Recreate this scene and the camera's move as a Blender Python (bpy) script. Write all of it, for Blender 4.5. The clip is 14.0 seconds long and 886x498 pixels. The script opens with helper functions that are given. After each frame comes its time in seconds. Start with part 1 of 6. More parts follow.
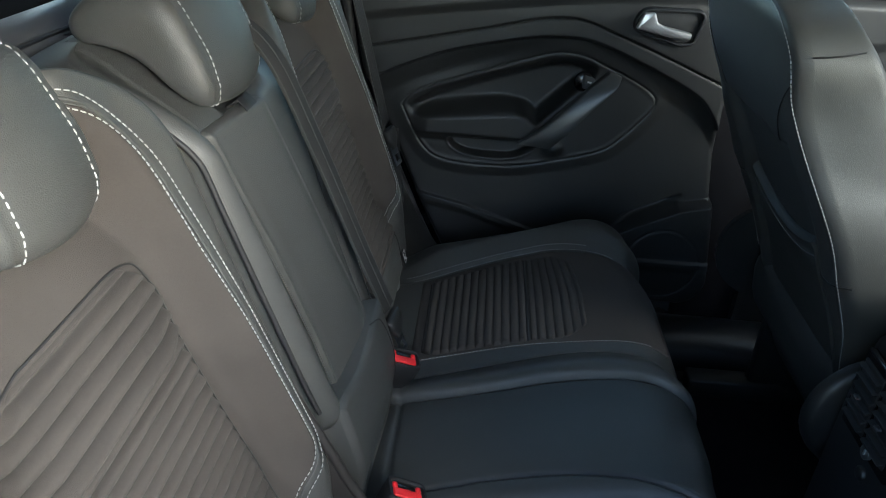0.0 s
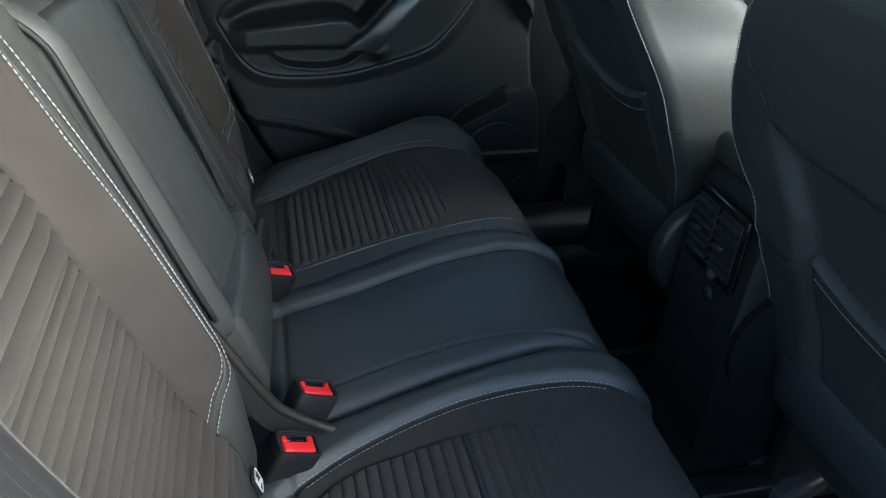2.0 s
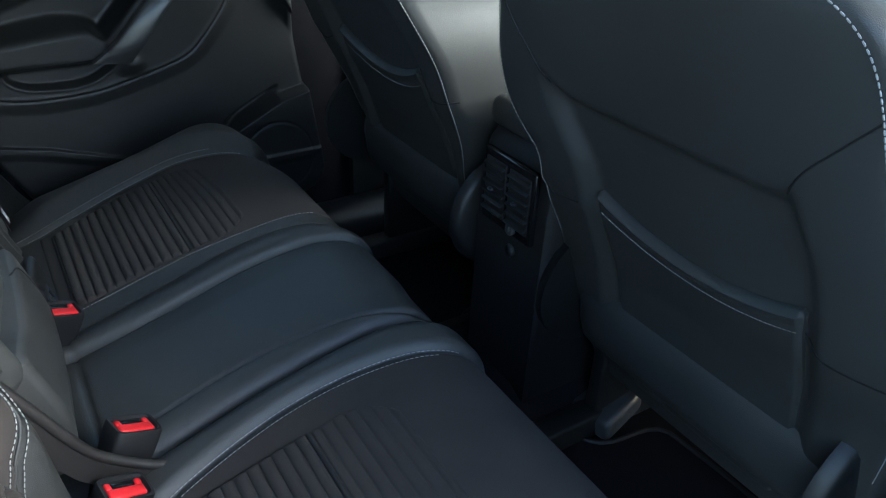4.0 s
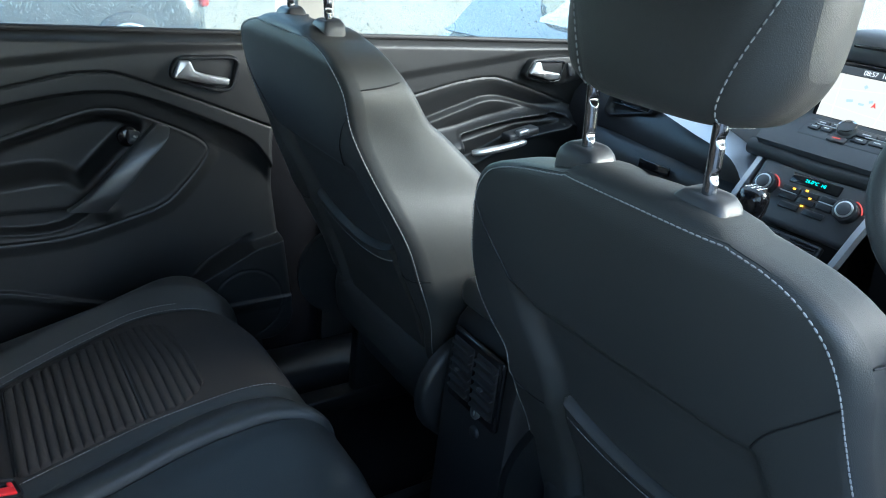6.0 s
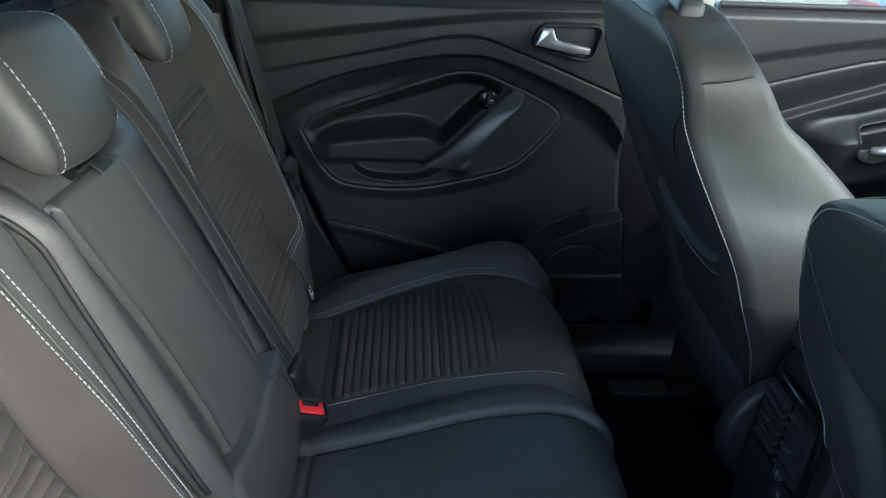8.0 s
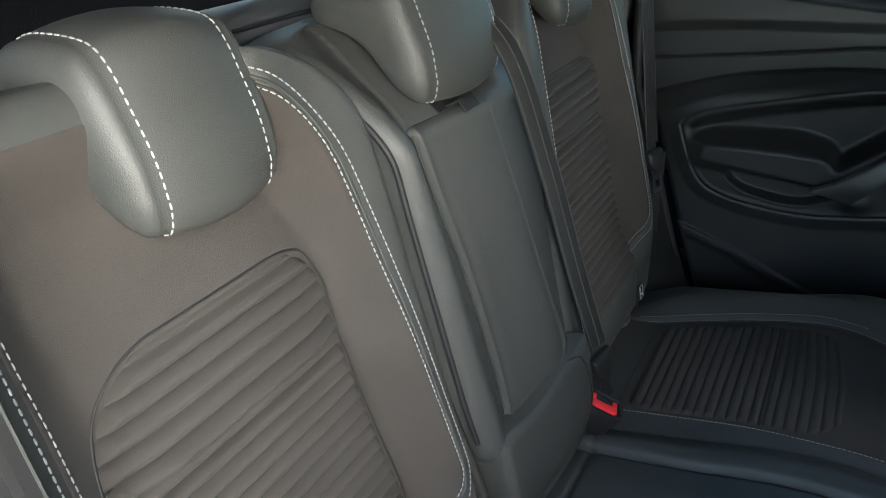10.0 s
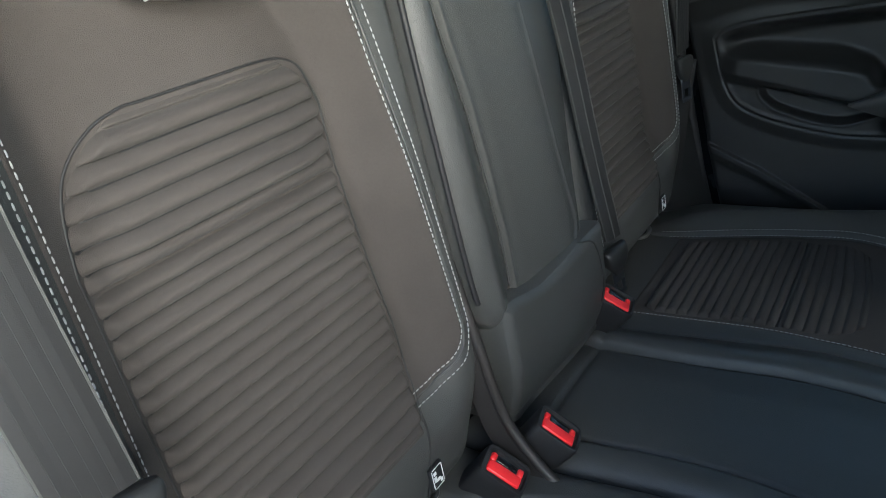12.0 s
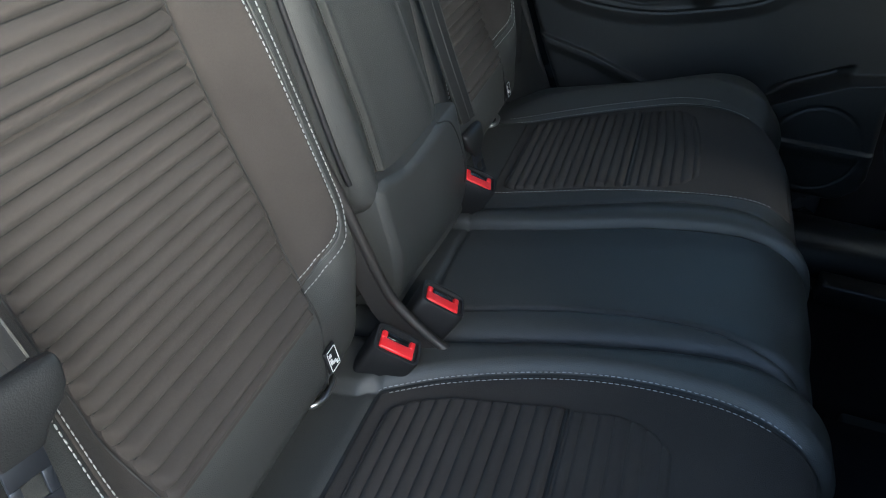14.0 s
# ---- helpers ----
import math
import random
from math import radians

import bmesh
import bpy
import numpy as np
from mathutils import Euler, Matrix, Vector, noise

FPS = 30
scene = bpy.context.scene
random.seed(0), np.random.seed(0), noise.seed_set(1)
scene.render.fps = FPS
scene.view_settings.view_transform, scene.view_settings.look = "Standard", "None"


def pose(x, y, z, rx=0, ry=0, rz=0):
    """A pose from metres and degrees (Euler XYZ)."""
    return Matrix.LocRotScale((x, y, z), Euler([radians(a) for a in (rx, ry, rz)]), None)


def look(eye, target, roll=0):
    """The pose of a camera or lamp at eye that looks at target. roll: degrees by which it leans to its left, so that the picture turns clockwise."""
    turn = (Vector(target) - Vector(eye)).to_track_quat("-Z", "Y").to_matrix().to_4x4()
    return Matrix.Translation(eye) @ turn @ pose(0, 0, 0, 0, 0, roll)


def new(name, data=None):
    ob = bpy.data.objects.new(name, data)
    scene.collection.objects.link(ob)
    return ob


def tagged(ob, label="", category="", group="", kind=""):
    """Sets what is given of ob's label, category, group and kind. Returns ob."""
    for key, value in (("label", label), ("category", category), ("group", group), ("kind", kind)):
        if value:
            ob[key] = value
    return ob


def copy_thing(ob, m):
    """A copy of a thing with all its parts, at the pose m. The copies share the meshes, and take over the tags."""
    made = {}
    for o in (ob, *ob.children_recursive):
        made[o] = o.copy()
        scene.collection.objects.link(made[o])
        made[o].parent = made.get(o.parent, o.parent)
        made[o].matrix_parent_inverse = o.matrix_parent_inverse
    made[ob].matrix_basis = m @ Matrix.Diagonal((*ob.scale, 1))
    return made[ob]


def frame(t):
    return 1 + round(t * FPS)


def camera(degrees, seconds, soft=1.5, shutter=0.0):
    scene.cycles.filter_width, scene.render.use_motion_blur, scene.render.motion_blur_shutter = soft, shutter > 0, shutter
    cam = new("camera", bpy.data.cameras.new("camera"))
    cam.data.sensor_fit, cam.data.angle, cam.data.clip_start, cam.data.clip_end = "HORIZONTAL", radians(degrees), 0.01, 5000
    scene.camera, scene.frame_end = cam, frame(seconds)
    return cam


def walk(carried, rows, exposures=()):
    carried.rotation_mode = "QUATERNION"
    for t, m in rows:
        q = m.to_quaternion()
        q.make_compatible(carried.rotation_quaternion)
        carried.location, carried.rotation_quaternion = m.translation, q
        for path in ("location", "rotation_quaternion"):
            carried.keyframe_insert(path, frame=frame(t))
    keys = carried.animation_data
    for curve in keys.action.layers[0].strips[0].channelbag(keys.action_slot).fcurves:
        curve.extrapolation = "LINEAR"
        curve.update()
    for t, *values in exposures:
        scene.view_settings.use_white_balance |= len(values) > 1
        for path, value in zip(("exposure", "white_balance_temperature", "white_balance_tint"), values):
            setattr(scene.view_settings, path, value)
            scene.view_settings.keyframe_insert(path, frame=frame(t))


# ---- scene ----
cam = camera(62.38, 14.0, soft=1.0)
PATH = [
    (0.0, 0.1432, -0.7955, 1.1204, 60.755, -2.731, 4.083),
    (0.5, 0.1249, -0.7976, 1.1021, 60.127, -2.399, 0.897),
    (1.0, 0.1018, -0.8030, 1.0858, 59.144, -2.605, -3.103),
    (1.5, 0.0814, -0.8132, 1.0696, 58.093, -2.593, -7.876),
    (2.0, 0.0629, -0.8260, 1.0505, 57.098, -2.470, -13.021),
    (2.2, 0.0575, -0.8286, 1.0392, 56.665, -2.241, -15.136),
    (4.3, 0.0415, -0.8185, 1.0145, 59.395, -2.890, -34.053),
    (4.5, 0.0409, -0.8084, 1.0338, 60.843, -3.257, -34.840),
    (5.0, 0.0427, -0.7876, 1.0745, 64.321, -4.260, -35.860),
    (5.5, 0.0495, -0.7800, 1.1000, 66.690, -5.226, -35.344),
    (6.0, 0.0656, -0.7763, 1.1125, 67.077, -5.889, -33.017),
    (6.5, 0.0957, -0.7763, 1.1297, 65.596, -6.003, -28.418),
    (7.0, 0.1316, -0.7667, 1.1456, 63.479, -5.146, -21.451),
    (7.5, 0.1570, -0.7432, 1.1488, 61.855, -3.791, -12.616),
    (8.0, 0.1834, -0.7246, 1.1493, 60.952, -2.277, -2.318),
    (8.5, 0.1896, -0.7042, 1.1504, 60.353, -1.409, 7.450),
    (9.0, 0.1899, -0.6938, 1.1472, 60.087, -1.534, 16.600),
    (9.2, 0.1902, -0.6919, 1.1437, 60.050, -1.660, 19.821),
    (11.3, 0.2466, -0.7030, 1.0274, 58.684, -3.494, 34.074),
    (11.5, 0.2521, -0.7060, 1.0171, 58.440, -3.371, 33.893),
    (12.0, 0.2574, -0.7121, 0.9930, 57.626, -3.004, 32.415),
    (12.5, 0.2605, -0.7204, 0.9723, 56.519, -2.686, 30.196),
    (13.0, 0.2614, -0.7282, 0.9532, 55.205, -2.466, 27.221),
    (13.5, 0.2620, -0.7394, 0.9431, 54.074, -2.566, 23.333),
    (14.0, 0.2556, -0.7540, 0.9409, 53.652, -3.319, 18.463),
]

# the camera opens up and turns cooler while it looks across to the bright side window
LOOK = [(0.0, 2.52, 5950, 4), (1.5, 2.68, 5950, 4), (4.5, 2.86, 5750, 4), (7.0, 2.90, 5650, 4), (8.5, 2.50, 5900, 4), (9.2, 2.42, 6000, 4), (12.0, 2.48, 5950, 4), (14.0, 2.60, 5900, 4)]
walk(cam, [(t, pose(x, y, z, rx, ry, rz)) for t, x, y, z, rx, ry, rz in PATH], LOOK)

# ---- world and sun ----
world = bpy.data.worlds.new("sky")
scene.world = world
world.use_nodes = True
SUN_EL, SUN_AZ = radians(24), radians(-41)
sky = world.node_tree.nodes.new("ShaderNodeTexSky")
sky.sky_type, sky.sun_disc = "NISHITA", False
sky.sun_elevation, sky.sun_rotation = SUN_EL, radians(90) - SUN_AZ
sky.air_density, sky.dust_density = 1.0, 1.5
background = world.node_tree.nodes["Background"]
background.inputs["Strength"].default_value = 0.15
world.node_tree.links.new(sky.outputs[0], background.inputs["Color"])
sun = new("sun", bpy.data.lights.new("sun", "SUN"))
sun.data.energy, sun.data.angle, sun.data.color = 1.9, radians(44), (1.0, 0.96, 0.90)
sun_way = Vector((math.cos(SUN_EL) * math.cos(SUN_AZ), math.cos(SUN_EL) * math.sin(SUN_AZ), math.sin(SUN_EL)))
sun.matrix_world = look(sun_way * 20, (0, 0, 0))


# ---- materials ----
def surface(name, color, rough=0.5, metal=0.0, grain=0.0, grain_size=900.0, kind="noise", stain=0.15, stain_size=6.0,
            spec=0.5, sheen=0.0, coat=0.0, color2=None, rough_vary=0.1):
    """A surface with colour variation at two scales and fine relief."""
    m = bpy.data.materials.new(name)
    m.use_nodes = True
    n, link = m.node_tree.nodes, m.node_tree.links
    b = n["Principled BSDF"]
    b.inputs["Metallic"].default_value, b.inputs["Specular IOR Level"].default_value = metal, spec
    b.inputs["Sheen Weight"].default_value, b.inputs["Coat Weight"].default_value = sheen, coat
    at = n.new("ShaderNodeTexCoord")
    wide = n.new("ShaderNodeTexNoise")
    wide.inputs["Scale"].default_value, wide.inputs["Detail"].default_value = stain_size, 4
    link.new(at.outputs["Object"], wide.inputs["Vector"])
    fine = n.new("ShaderNodeTexNoise")
    fine.inputs["Scale"].default_value, fine.inputs["Detail"].default_value = grain_size * 0.35, 2
    link.new(at.outputs["Object"], fine.inputs["Vector"])
    add = n.new("ShaderNodeMath")
    add.operation = "MULTIPLY_ADD"
    add.inputs[1].default_value = 0.35
    link.new(fine.outputs["Fac"], add.inputs[0]), link.new(wide.outputs["Fac"], add.inputs[2])
    ramp = n.new("ShaderNodeMix")
    ramp.data_type = "RGBA"
    low = [c * (1 - stain) for c in color]
    high = [c * (1 + stain) for c in (color2 or color)]
    ramp.inputs["A"].default_value, ramp.inputs["B"].default_value = (*low, 1), (*high, 1)
    link.new(add.outputs[0], ramp.inputs["Factor"]), link.new(ramp.outputs["Result"], b.inputs["Base Color"])
    rr = n.new("ShaderNodeMapRange")
    rr.inputs["To Min"].default_value, rr.inputs["To Max"].default_value = max(0.02, rough - rough_vary), min(1, rough + rough_vary)
    link.new(wide.outputs["Fac"], rr.inputs["Value"]), link.new(rr.outputs["Result"], b.inputs["Roughness"])
    if grain:
        if kind == "leather":
            tex = n.new("ShaderNodeTexVoronoi")
            tex.feature = "DISTANCE_TO_EDGE"
            tex.inputs["Scale"].default_value = grain_size
            height = tex.outputs["Distance"]
        elif kind == "weave":
            tex = n.new("ShaderNodeTexVoronoi")
            tex.distance = "CHEBYCHEV"
            tex.inputs["Scale"].default_value = grain_size
            height = tex.outputs["Distance"]
        else:
            tex = n.new("ShaderNodeTexNoise")
            tex.inputs["Scale"].default_value, tex.inputs["Detail"].default_value = grain_size, 3
            height = tex.outputs["Fac"]
        link.new(at.outputs["Object"], tex.inputs["Vector"])
        bump = n.new("ShaderNodeBump")
        bump.inputs["Strength"].default_value, bump.inputs["Distance"].default_value = grain, 0.001
        link.new(height, bump.inputs["Height"]), link.new(bump.outputs["Normal"], b.inputs["Normal"])
    return m


def glow(name, color, strength):
    m = bpy.data.materials.new(name)
    m.use_nodes = True
    b = m.node_tree.nodes["Principled BSDF"]
    b.inputs["Base Color"].default_value = (0.01, 0.01, 0.01, 1)
    b.inputs["Emission Color"].default_value, b.inputs["Emission Strength"].default_value = (*color, 1), strength
    return m


LEATHER = surface("black leather", (0.048, 0.0495, 0.048), 0.46, grain=0.32, grain_size=560, kind="leather", stain=0.2, spec=0.46)
FABRIC = surface("charcoal woven fabric", (0.047, 0.0420, 0.0386), 0.92, grain=0.35, grain_size=1300, kind="weave", stain=0.24, stain_size=14, spec=0.15, sheen=0.04)
PLASTIC = surface("black grained plastic", (0.0150, 0.0158, 0.0162), 0.45, grain=0.25, grain_size=900, stain=0.2)
PLASTIC_SMOOTH = surface("satin black plastic", (0.016, 0.017, 0.019), 0.36, grain=0.08, grain_size=700, stain=0.2)
PLASTIC_GREY = surface("dark grey plastic", (0.058, 0.060, 0.064), 0.40, grain=0.15, grain_size=800, stain=0.15)
GRAPHITE = surface("satin graphite plastic", (0.075, 0.077, 0.078), 0.34, metal=0.35, stain=0.1)
GLOSS = surface("gloss black plastic", (0.008, 0.008, 0.009), 0.12, stain=0.1, rough_vary=0.04)
SILVER = surface("satin silver paint", (0.52, 0.53, 0.54), 0.32, metal=0.85, stain=0.05)
CHROME = surface("chrome", (0.36, 0.37, 0.39), 0.2, metal=1.0, stain=0.04, rough_vary=0.04)
DARK_STEEL = surface("dark plated steel", (0.10, 0.11, 0.13), 0.35, metal=0.9, stain=0.1)
STEEL = surface("dull steel", (0.45, 0.45, 0.44), 0.35, metal=1.0, stain=0.15)
RED = surface("red plastic", (0.85, 0.024, 0.030), 0.38, stain=0.06, grain=0.1)
THREAD = surface("grey white thread", (0.33, 0.335, 0.33), 0.8, stain=0.1)
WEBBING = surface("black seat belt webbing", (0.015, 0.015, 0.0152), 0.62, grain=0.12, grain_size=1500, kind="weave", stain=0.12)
WEB_EDGE = surface("paler woven belt edge", (0.055, 0.055, 0.052), 0.7, grain=0.2, grain_size=1500, kind="weave", stain=0.15)
CARPET = surface("black carpet", (0.010, 0.010, 0.012), 0.95, grain=1.0, grain_size=600, stain=0.3, stain_size=20, spec=0.1)
HEADLINER = surface("light grey headliner cloth", (0.45, 0.44, 0.42), 0.95, grain=0.4, grain_size=900, stain=0.06)
TRIM_BROWN = surface("dark brown grained plastic", (0.021, 0.019, 0.018), 0.5, grain=0.2, stain=0.15)
RUBBER = surface("black rubber", (0.012, 0.012, 0.013), 0.6, grain=0.2, stain=0.2)
WHITE_INK = surface("white print", (0.75, 0.75, 0.75), 0.6, stain=0.05)
ALU = surface("brushed aluminium trim", (0.42, 0.44, 0.47), 0.36, metal=0.6, stain=0.05)
PAINT_BODY = surface("dark metallic car paint", (0.03, 0.035, 0.045), 0.25, metal=0.3, coat=0.6, stain=0.1)
PAINT_WHITE = surface("pale silver car paint", (0.40, 0.41, 0.41), 0.3, coat=0.5, stain=0.06)
ASPHALT = surface("wet asphalt", (0.055, 0.055, 0.057), 0.4, grain=0.8, grain_size=120, stain=0.35, stain_size=0.7)
SAND = surface("sandy gravel", (0.27, 0.22, 0.145), 0.9, grain=1.0, grain_size=60, stain=0.25, stain_size=1.2)


def glass_material(name, tint, haze):
    m = bpy.data.materials.new(name)
    m.use_nodes = True
    n, link = m.node_tree.nodes, m.node_tree.links
    n.remove(n["Principled BSDF"])
    clear, gloss, mix = n.new("ShaderNodeBsdfTransparent"), n.new("ShaderNodeBsdfGlossy"), n.new("ShaderNodeMixShader")
    clear.inputs["Color"].default_value = (*tint, 1)
    gloss.inputs["Roughness"].default_value = 0.02
    fres = n.new("ShaderNodeFresnel")
    fres.inputs["IOR"].default_value = 1.25
    link.new(fres.outputs[0], mix.inputs[0]), link.new(clear.outputs[0], mix.inputs[1]), link.new(gloss.outputs[0], mix.inputs[2])
    mist, veil = n.new("ShaderNodeBsdfTranslucent"), n.new("ShaderNodeMixShader")
    mist.inputs["Color"].default_value, veil.inputs[0].default_value = (0.8, 0.82, 0.8, 1), haze
    link.new(mix.outputs[0], veil.inputs[1]), link.new(mist.outputs[0], veil.inputs[2])
    link.new(veil.outputs[0], n["Material Output"].inputs["Surface"])
    return m


GLASS = glass_material("misted car glass", (0.80, 0.85, 0.82), 0.10)
PRIVACY = glass_material("tinted glass", (0.035, 0.04, 0.045), 0)
WATER = bpy.data.materials.new("water")
WATER.use_nodes = True
_b = WATER.node_tree.nodes["Principled BSDF"]
_b.inputs["Transmission Weight"].default_value, _b.inputs["Roughness"].default_value, _b.inputs["IOR"].default_value = 1.0, 0.02, 1.33


# ---- building helpers ----
def mesh_object(name, data, mat, smooth=True):
    me = bpy.data.meshes.new(name)
    if isinstance(data, tuple):
        me.from_pydata([tuple(map(float, v)) for v in data[0]], [], [tuple(map(int, f)) for f in data[1]])
        bm = bmesh.new()
        bm.from_mesh(me)
    else:
        bm = data
    bmesh.ops.recalc_face_normals(bm, faces=bm.faces)
    bm.to_mesh(me)
    bm.free()
    if smooth:
        me.shade_smooth()
        try:
            me.set_sharp_from_angle(angle=radians(65))
        except AttributeError:
            pass
    me.materials.append(mat)
    return me


def part(name, data, mat, parent=None, label="", smooth=True, kind=""):
    ob = new(name, mesh_object(name, data, mat, smooth))
    ob.parent = parent
    return tagged(ob, label, kind=kind)


def thing(name, label, category, group="", kind="", at=(0, 0, 0)):
    ob = new(name)
    ob.location = at
    ob.empty_display_size = 0.05
    return tagged(ob, label, category, group, kind)


def merged(*datas):
    """Several (verts, faces) pairs as one."""
    vs, fs, k = [], [], 0
    for v, f in datas:
        vs.extend(v), fs.extend([tuple(i + k for i in q) for q in f])
        k += len(v)
    return vs, fs


def grid_faces(nu, nv, k=0, wrap=False):
    return [(k + i * nv + j, k + i * nv + (j + 1) % nv, k + (i + 1) * nv + (j + 1) % nv, k + (i + 1) * nv + j)
            for i in range(nu - 1) for j in range(nv if wrap else nv - 1)]


def normals(P):
    n = np.cross(np.gradient(P, axis=0), np.gradient(P, axis=1))
    return n / (np.linalg.norm(n, axis=2, keepdims=True) + 1e-9)


def slab(P, back):
    """A grid of points and a second one behind it, closed round the border."""
    nu, nv = P.shape[:2]
    k = nu * nv
    fs = grid_faces(nu, nv) + [f[::-1] for f in grid_faces(nu, nv, k)]
    rim = [(0, j) for j in range(nv)] + [(i, nv - 1) for i in range(1, nu)] + [(nu - 1, j) for j in range(nv - 2, -1, -1)] + [(i, 0) for i in range(nu - 2, 0, -1)]
    ids = [i * nv + j for i, j in rim]
    for a, b in zip(ids, ids[1:] + ids[:1]):
        fs.append((a, b, b + k, a + k))
    return list(P.reshape(-1, 3)) + list(back.reshape(-1, 3)), fs


def loft(rings, cap=True):
    """Closed rings of equal length, one after the other."""
    n = len(rings[0])
    vs = [v for r in rings for v in r]
    fs = grid_faces(len(rings), n, wrap=True)
    if cap:
        fs += [tuple(range(n))[::-1], tuple(range((len(rings) - 1) * n, len(rings) * n))]
    return vs, fs


def smooth_line(pts, n):
    """n points along a Catmull-Rom curve through pts, evenly spaced."""
    p = np.array(pts, float)
    q = np.vstack([2 * p[0] - p[1], p, 2 * p[-1] - p[-2]])
    out = []
    for i in range(1, len(q) - 2):
        for s in np.linspace(0, 1, 24, endpoint=False):
            a, b, c, d = q[i - 1:i + 3]
            out.append(0.5 * (2 * b + (c - a) * s + (2 * a - 5 * b + 4 * c - d) * s * s + (3 * b - a - 3 * c + d) * s ** 3))
    out = np.array(out + [p[-1]])
    run = np.concatenate([[0], np.cumsum(np.linalg.norm(np.diff(out, axis=0), axis=1))])
    at = np.linspace(0, run[-1], n)
    return np.stack([np.interp(at, run, out[:, k]) for k in range(out.shape[1])], 1)


def tube(pts, radius, seg=8, flat=1.0, up=(0, 0, 1)):
    """A round (or flattened) bar along pts; radius may be a list."""
    p = np.array(pts, float)
    r = np.full(len(p), radius) if np.isscalar(radius) else np.array(radius)
    rings, up = [], np.array(up, float)
    tan = np.gradient(p, axis=0)
    for i in range(len(p)):
        t = tan[i] / (np.linalg.norm(tan[i]) + 1e-9)
        a = np.cross(t, up)
        if np.linalg.norm(a) < 1e-3:
            a = np.cross(t, (1, 0, 0))
        a /= np.linalg.norm(a)
        b = np.cross(a, t)
        rings.append([p[i] + r[i] * (a * math.cos(w) + b * flat * math.sin(w)) for w in np.linspace(0, 2 * math.pi, seg, endpoint=False)])
    return loft(rings)


def ribbon(pts, across, width, thick):
    """A strap: pts along its middle, across its width (one vector or one for each point)."""
    p = np.array(pts, float)
    a = np.broadcast_to(np.array(across, float), p.shape)
    a = a / np.linalg.norm(a, axis=1, keepdims=True)
    t = np.gradient(p, axis=0)
    n = np.cross(t, a)
    n /= np.linalg.norm(n, axis=1, keepdims=True) + 1e-9
    rings = []
    for i in range(len(p)):
        h, e = a[i] * width / 2, n[i] * thick / 2
        rings.append([p[i] - h - e * 0.3, p[i] - h * 0.93 - e, p[i] + h * 0.93 - e, p[i] + h - e * 0.3, p[i] + h + e * 0.3, p[i] + h * 0.93 + e, p[i] - h * 0.93 + e, p[i] - h + e * 0.3])
    return loft(rings)


def block(size, bevel=0.004, m=None, seg=2):
    """A box with rounded edges, as (verts, faces)."""
    bm = bmesh.new()
    bmesh.ops.create_cube(bm, size=1.0, matrix=Matrix.Diagonal((*size, 1)))
    if bevel:
        bmesh.ops.bevel(bm, geom=bm.edges[:], offset=min(bevel, min(size) * 0.49), segments=seg, profile=0.5, affect="EDGES")
    if m is not None:
        bmesh.ops.transform(bm, matrix=m, verts=bm.verts)
    out = [tuple(v.co) for v in bm.verts], [tuple(v.index for v in f.verts) for f in bm.faces]
    bm.free()
    return out


def moved(data, m):
    return [tuple(m @ Vector(v)) for v in data[0]], data[1]


def disc(r, depth, seg=32, bevel=0.0015, m=None):
    """A short round cylinder along +z with a bevelled rim."""
    rings = []
    for z, q in ((0, r), (depth - bevel, r), (depth, r - bevel)):
        rings.append([(q * math.cos(w), q * math.sin(w), z) for w in np.linspace(0, 2 * math.pi, seg, endpoint=False)])
    d = loft(rings)
    return moved(d, m) if m is not None else d


def stitches(lines, parent, pitch=0.0062, length=0.0041, r=0.00072, name="stitching", label="pale grey contrast stitching"):
    """Short thread dashes along lines of points."""
    ds = []
    for line in lines:
        p = np.array(line, float)
        run = np.concatenate([[0], np.cumsum(np.linalg.norm(np.diff(p, axis=0), axis=1))])
        for s in np.arange(0, run[-1] - length, pitch):
            q = np.stack([np.interp([s, s + length * 0.5, s + length], run, p[:, k]) for k in range(3)], 1)
            d = tube(q, [r * 0.7, r, r * 0.7], 5)
            ds.append(d)
    return part(name, merged(*ds), THREAD, parent, label, kind="stuff")


def bump(x, a, b, soft):
    """1 between a and b, falling softly to 0 outside."""
    s = lambda v: 0.5 - 0.5 * np.cos(np.pi * np.clip(v, 0, 1))
    return s((x - a) / soft + 0.5) * s((b - x) / soft + 0.5)


def groove(d, width, depth):
    return -depth * np.exp(-(d / width) ** 2)


def ease(v):
    v = np.clip(v, 0, 1)
    return v * v * (3 - 2 * v)


def edge_round(d, r):
    """Depth lost at a distance d from a rounded border of radius r."""
    q = np.clip(d, 0, r)
    return np.sqrt(np.maximum(r * r - (r - q) ** 2, 0)) - r


def line_of(pts):
    p = np.array(pts, float)
    return lambda v: np.interp(v, p[:, 0], p[:, 1])


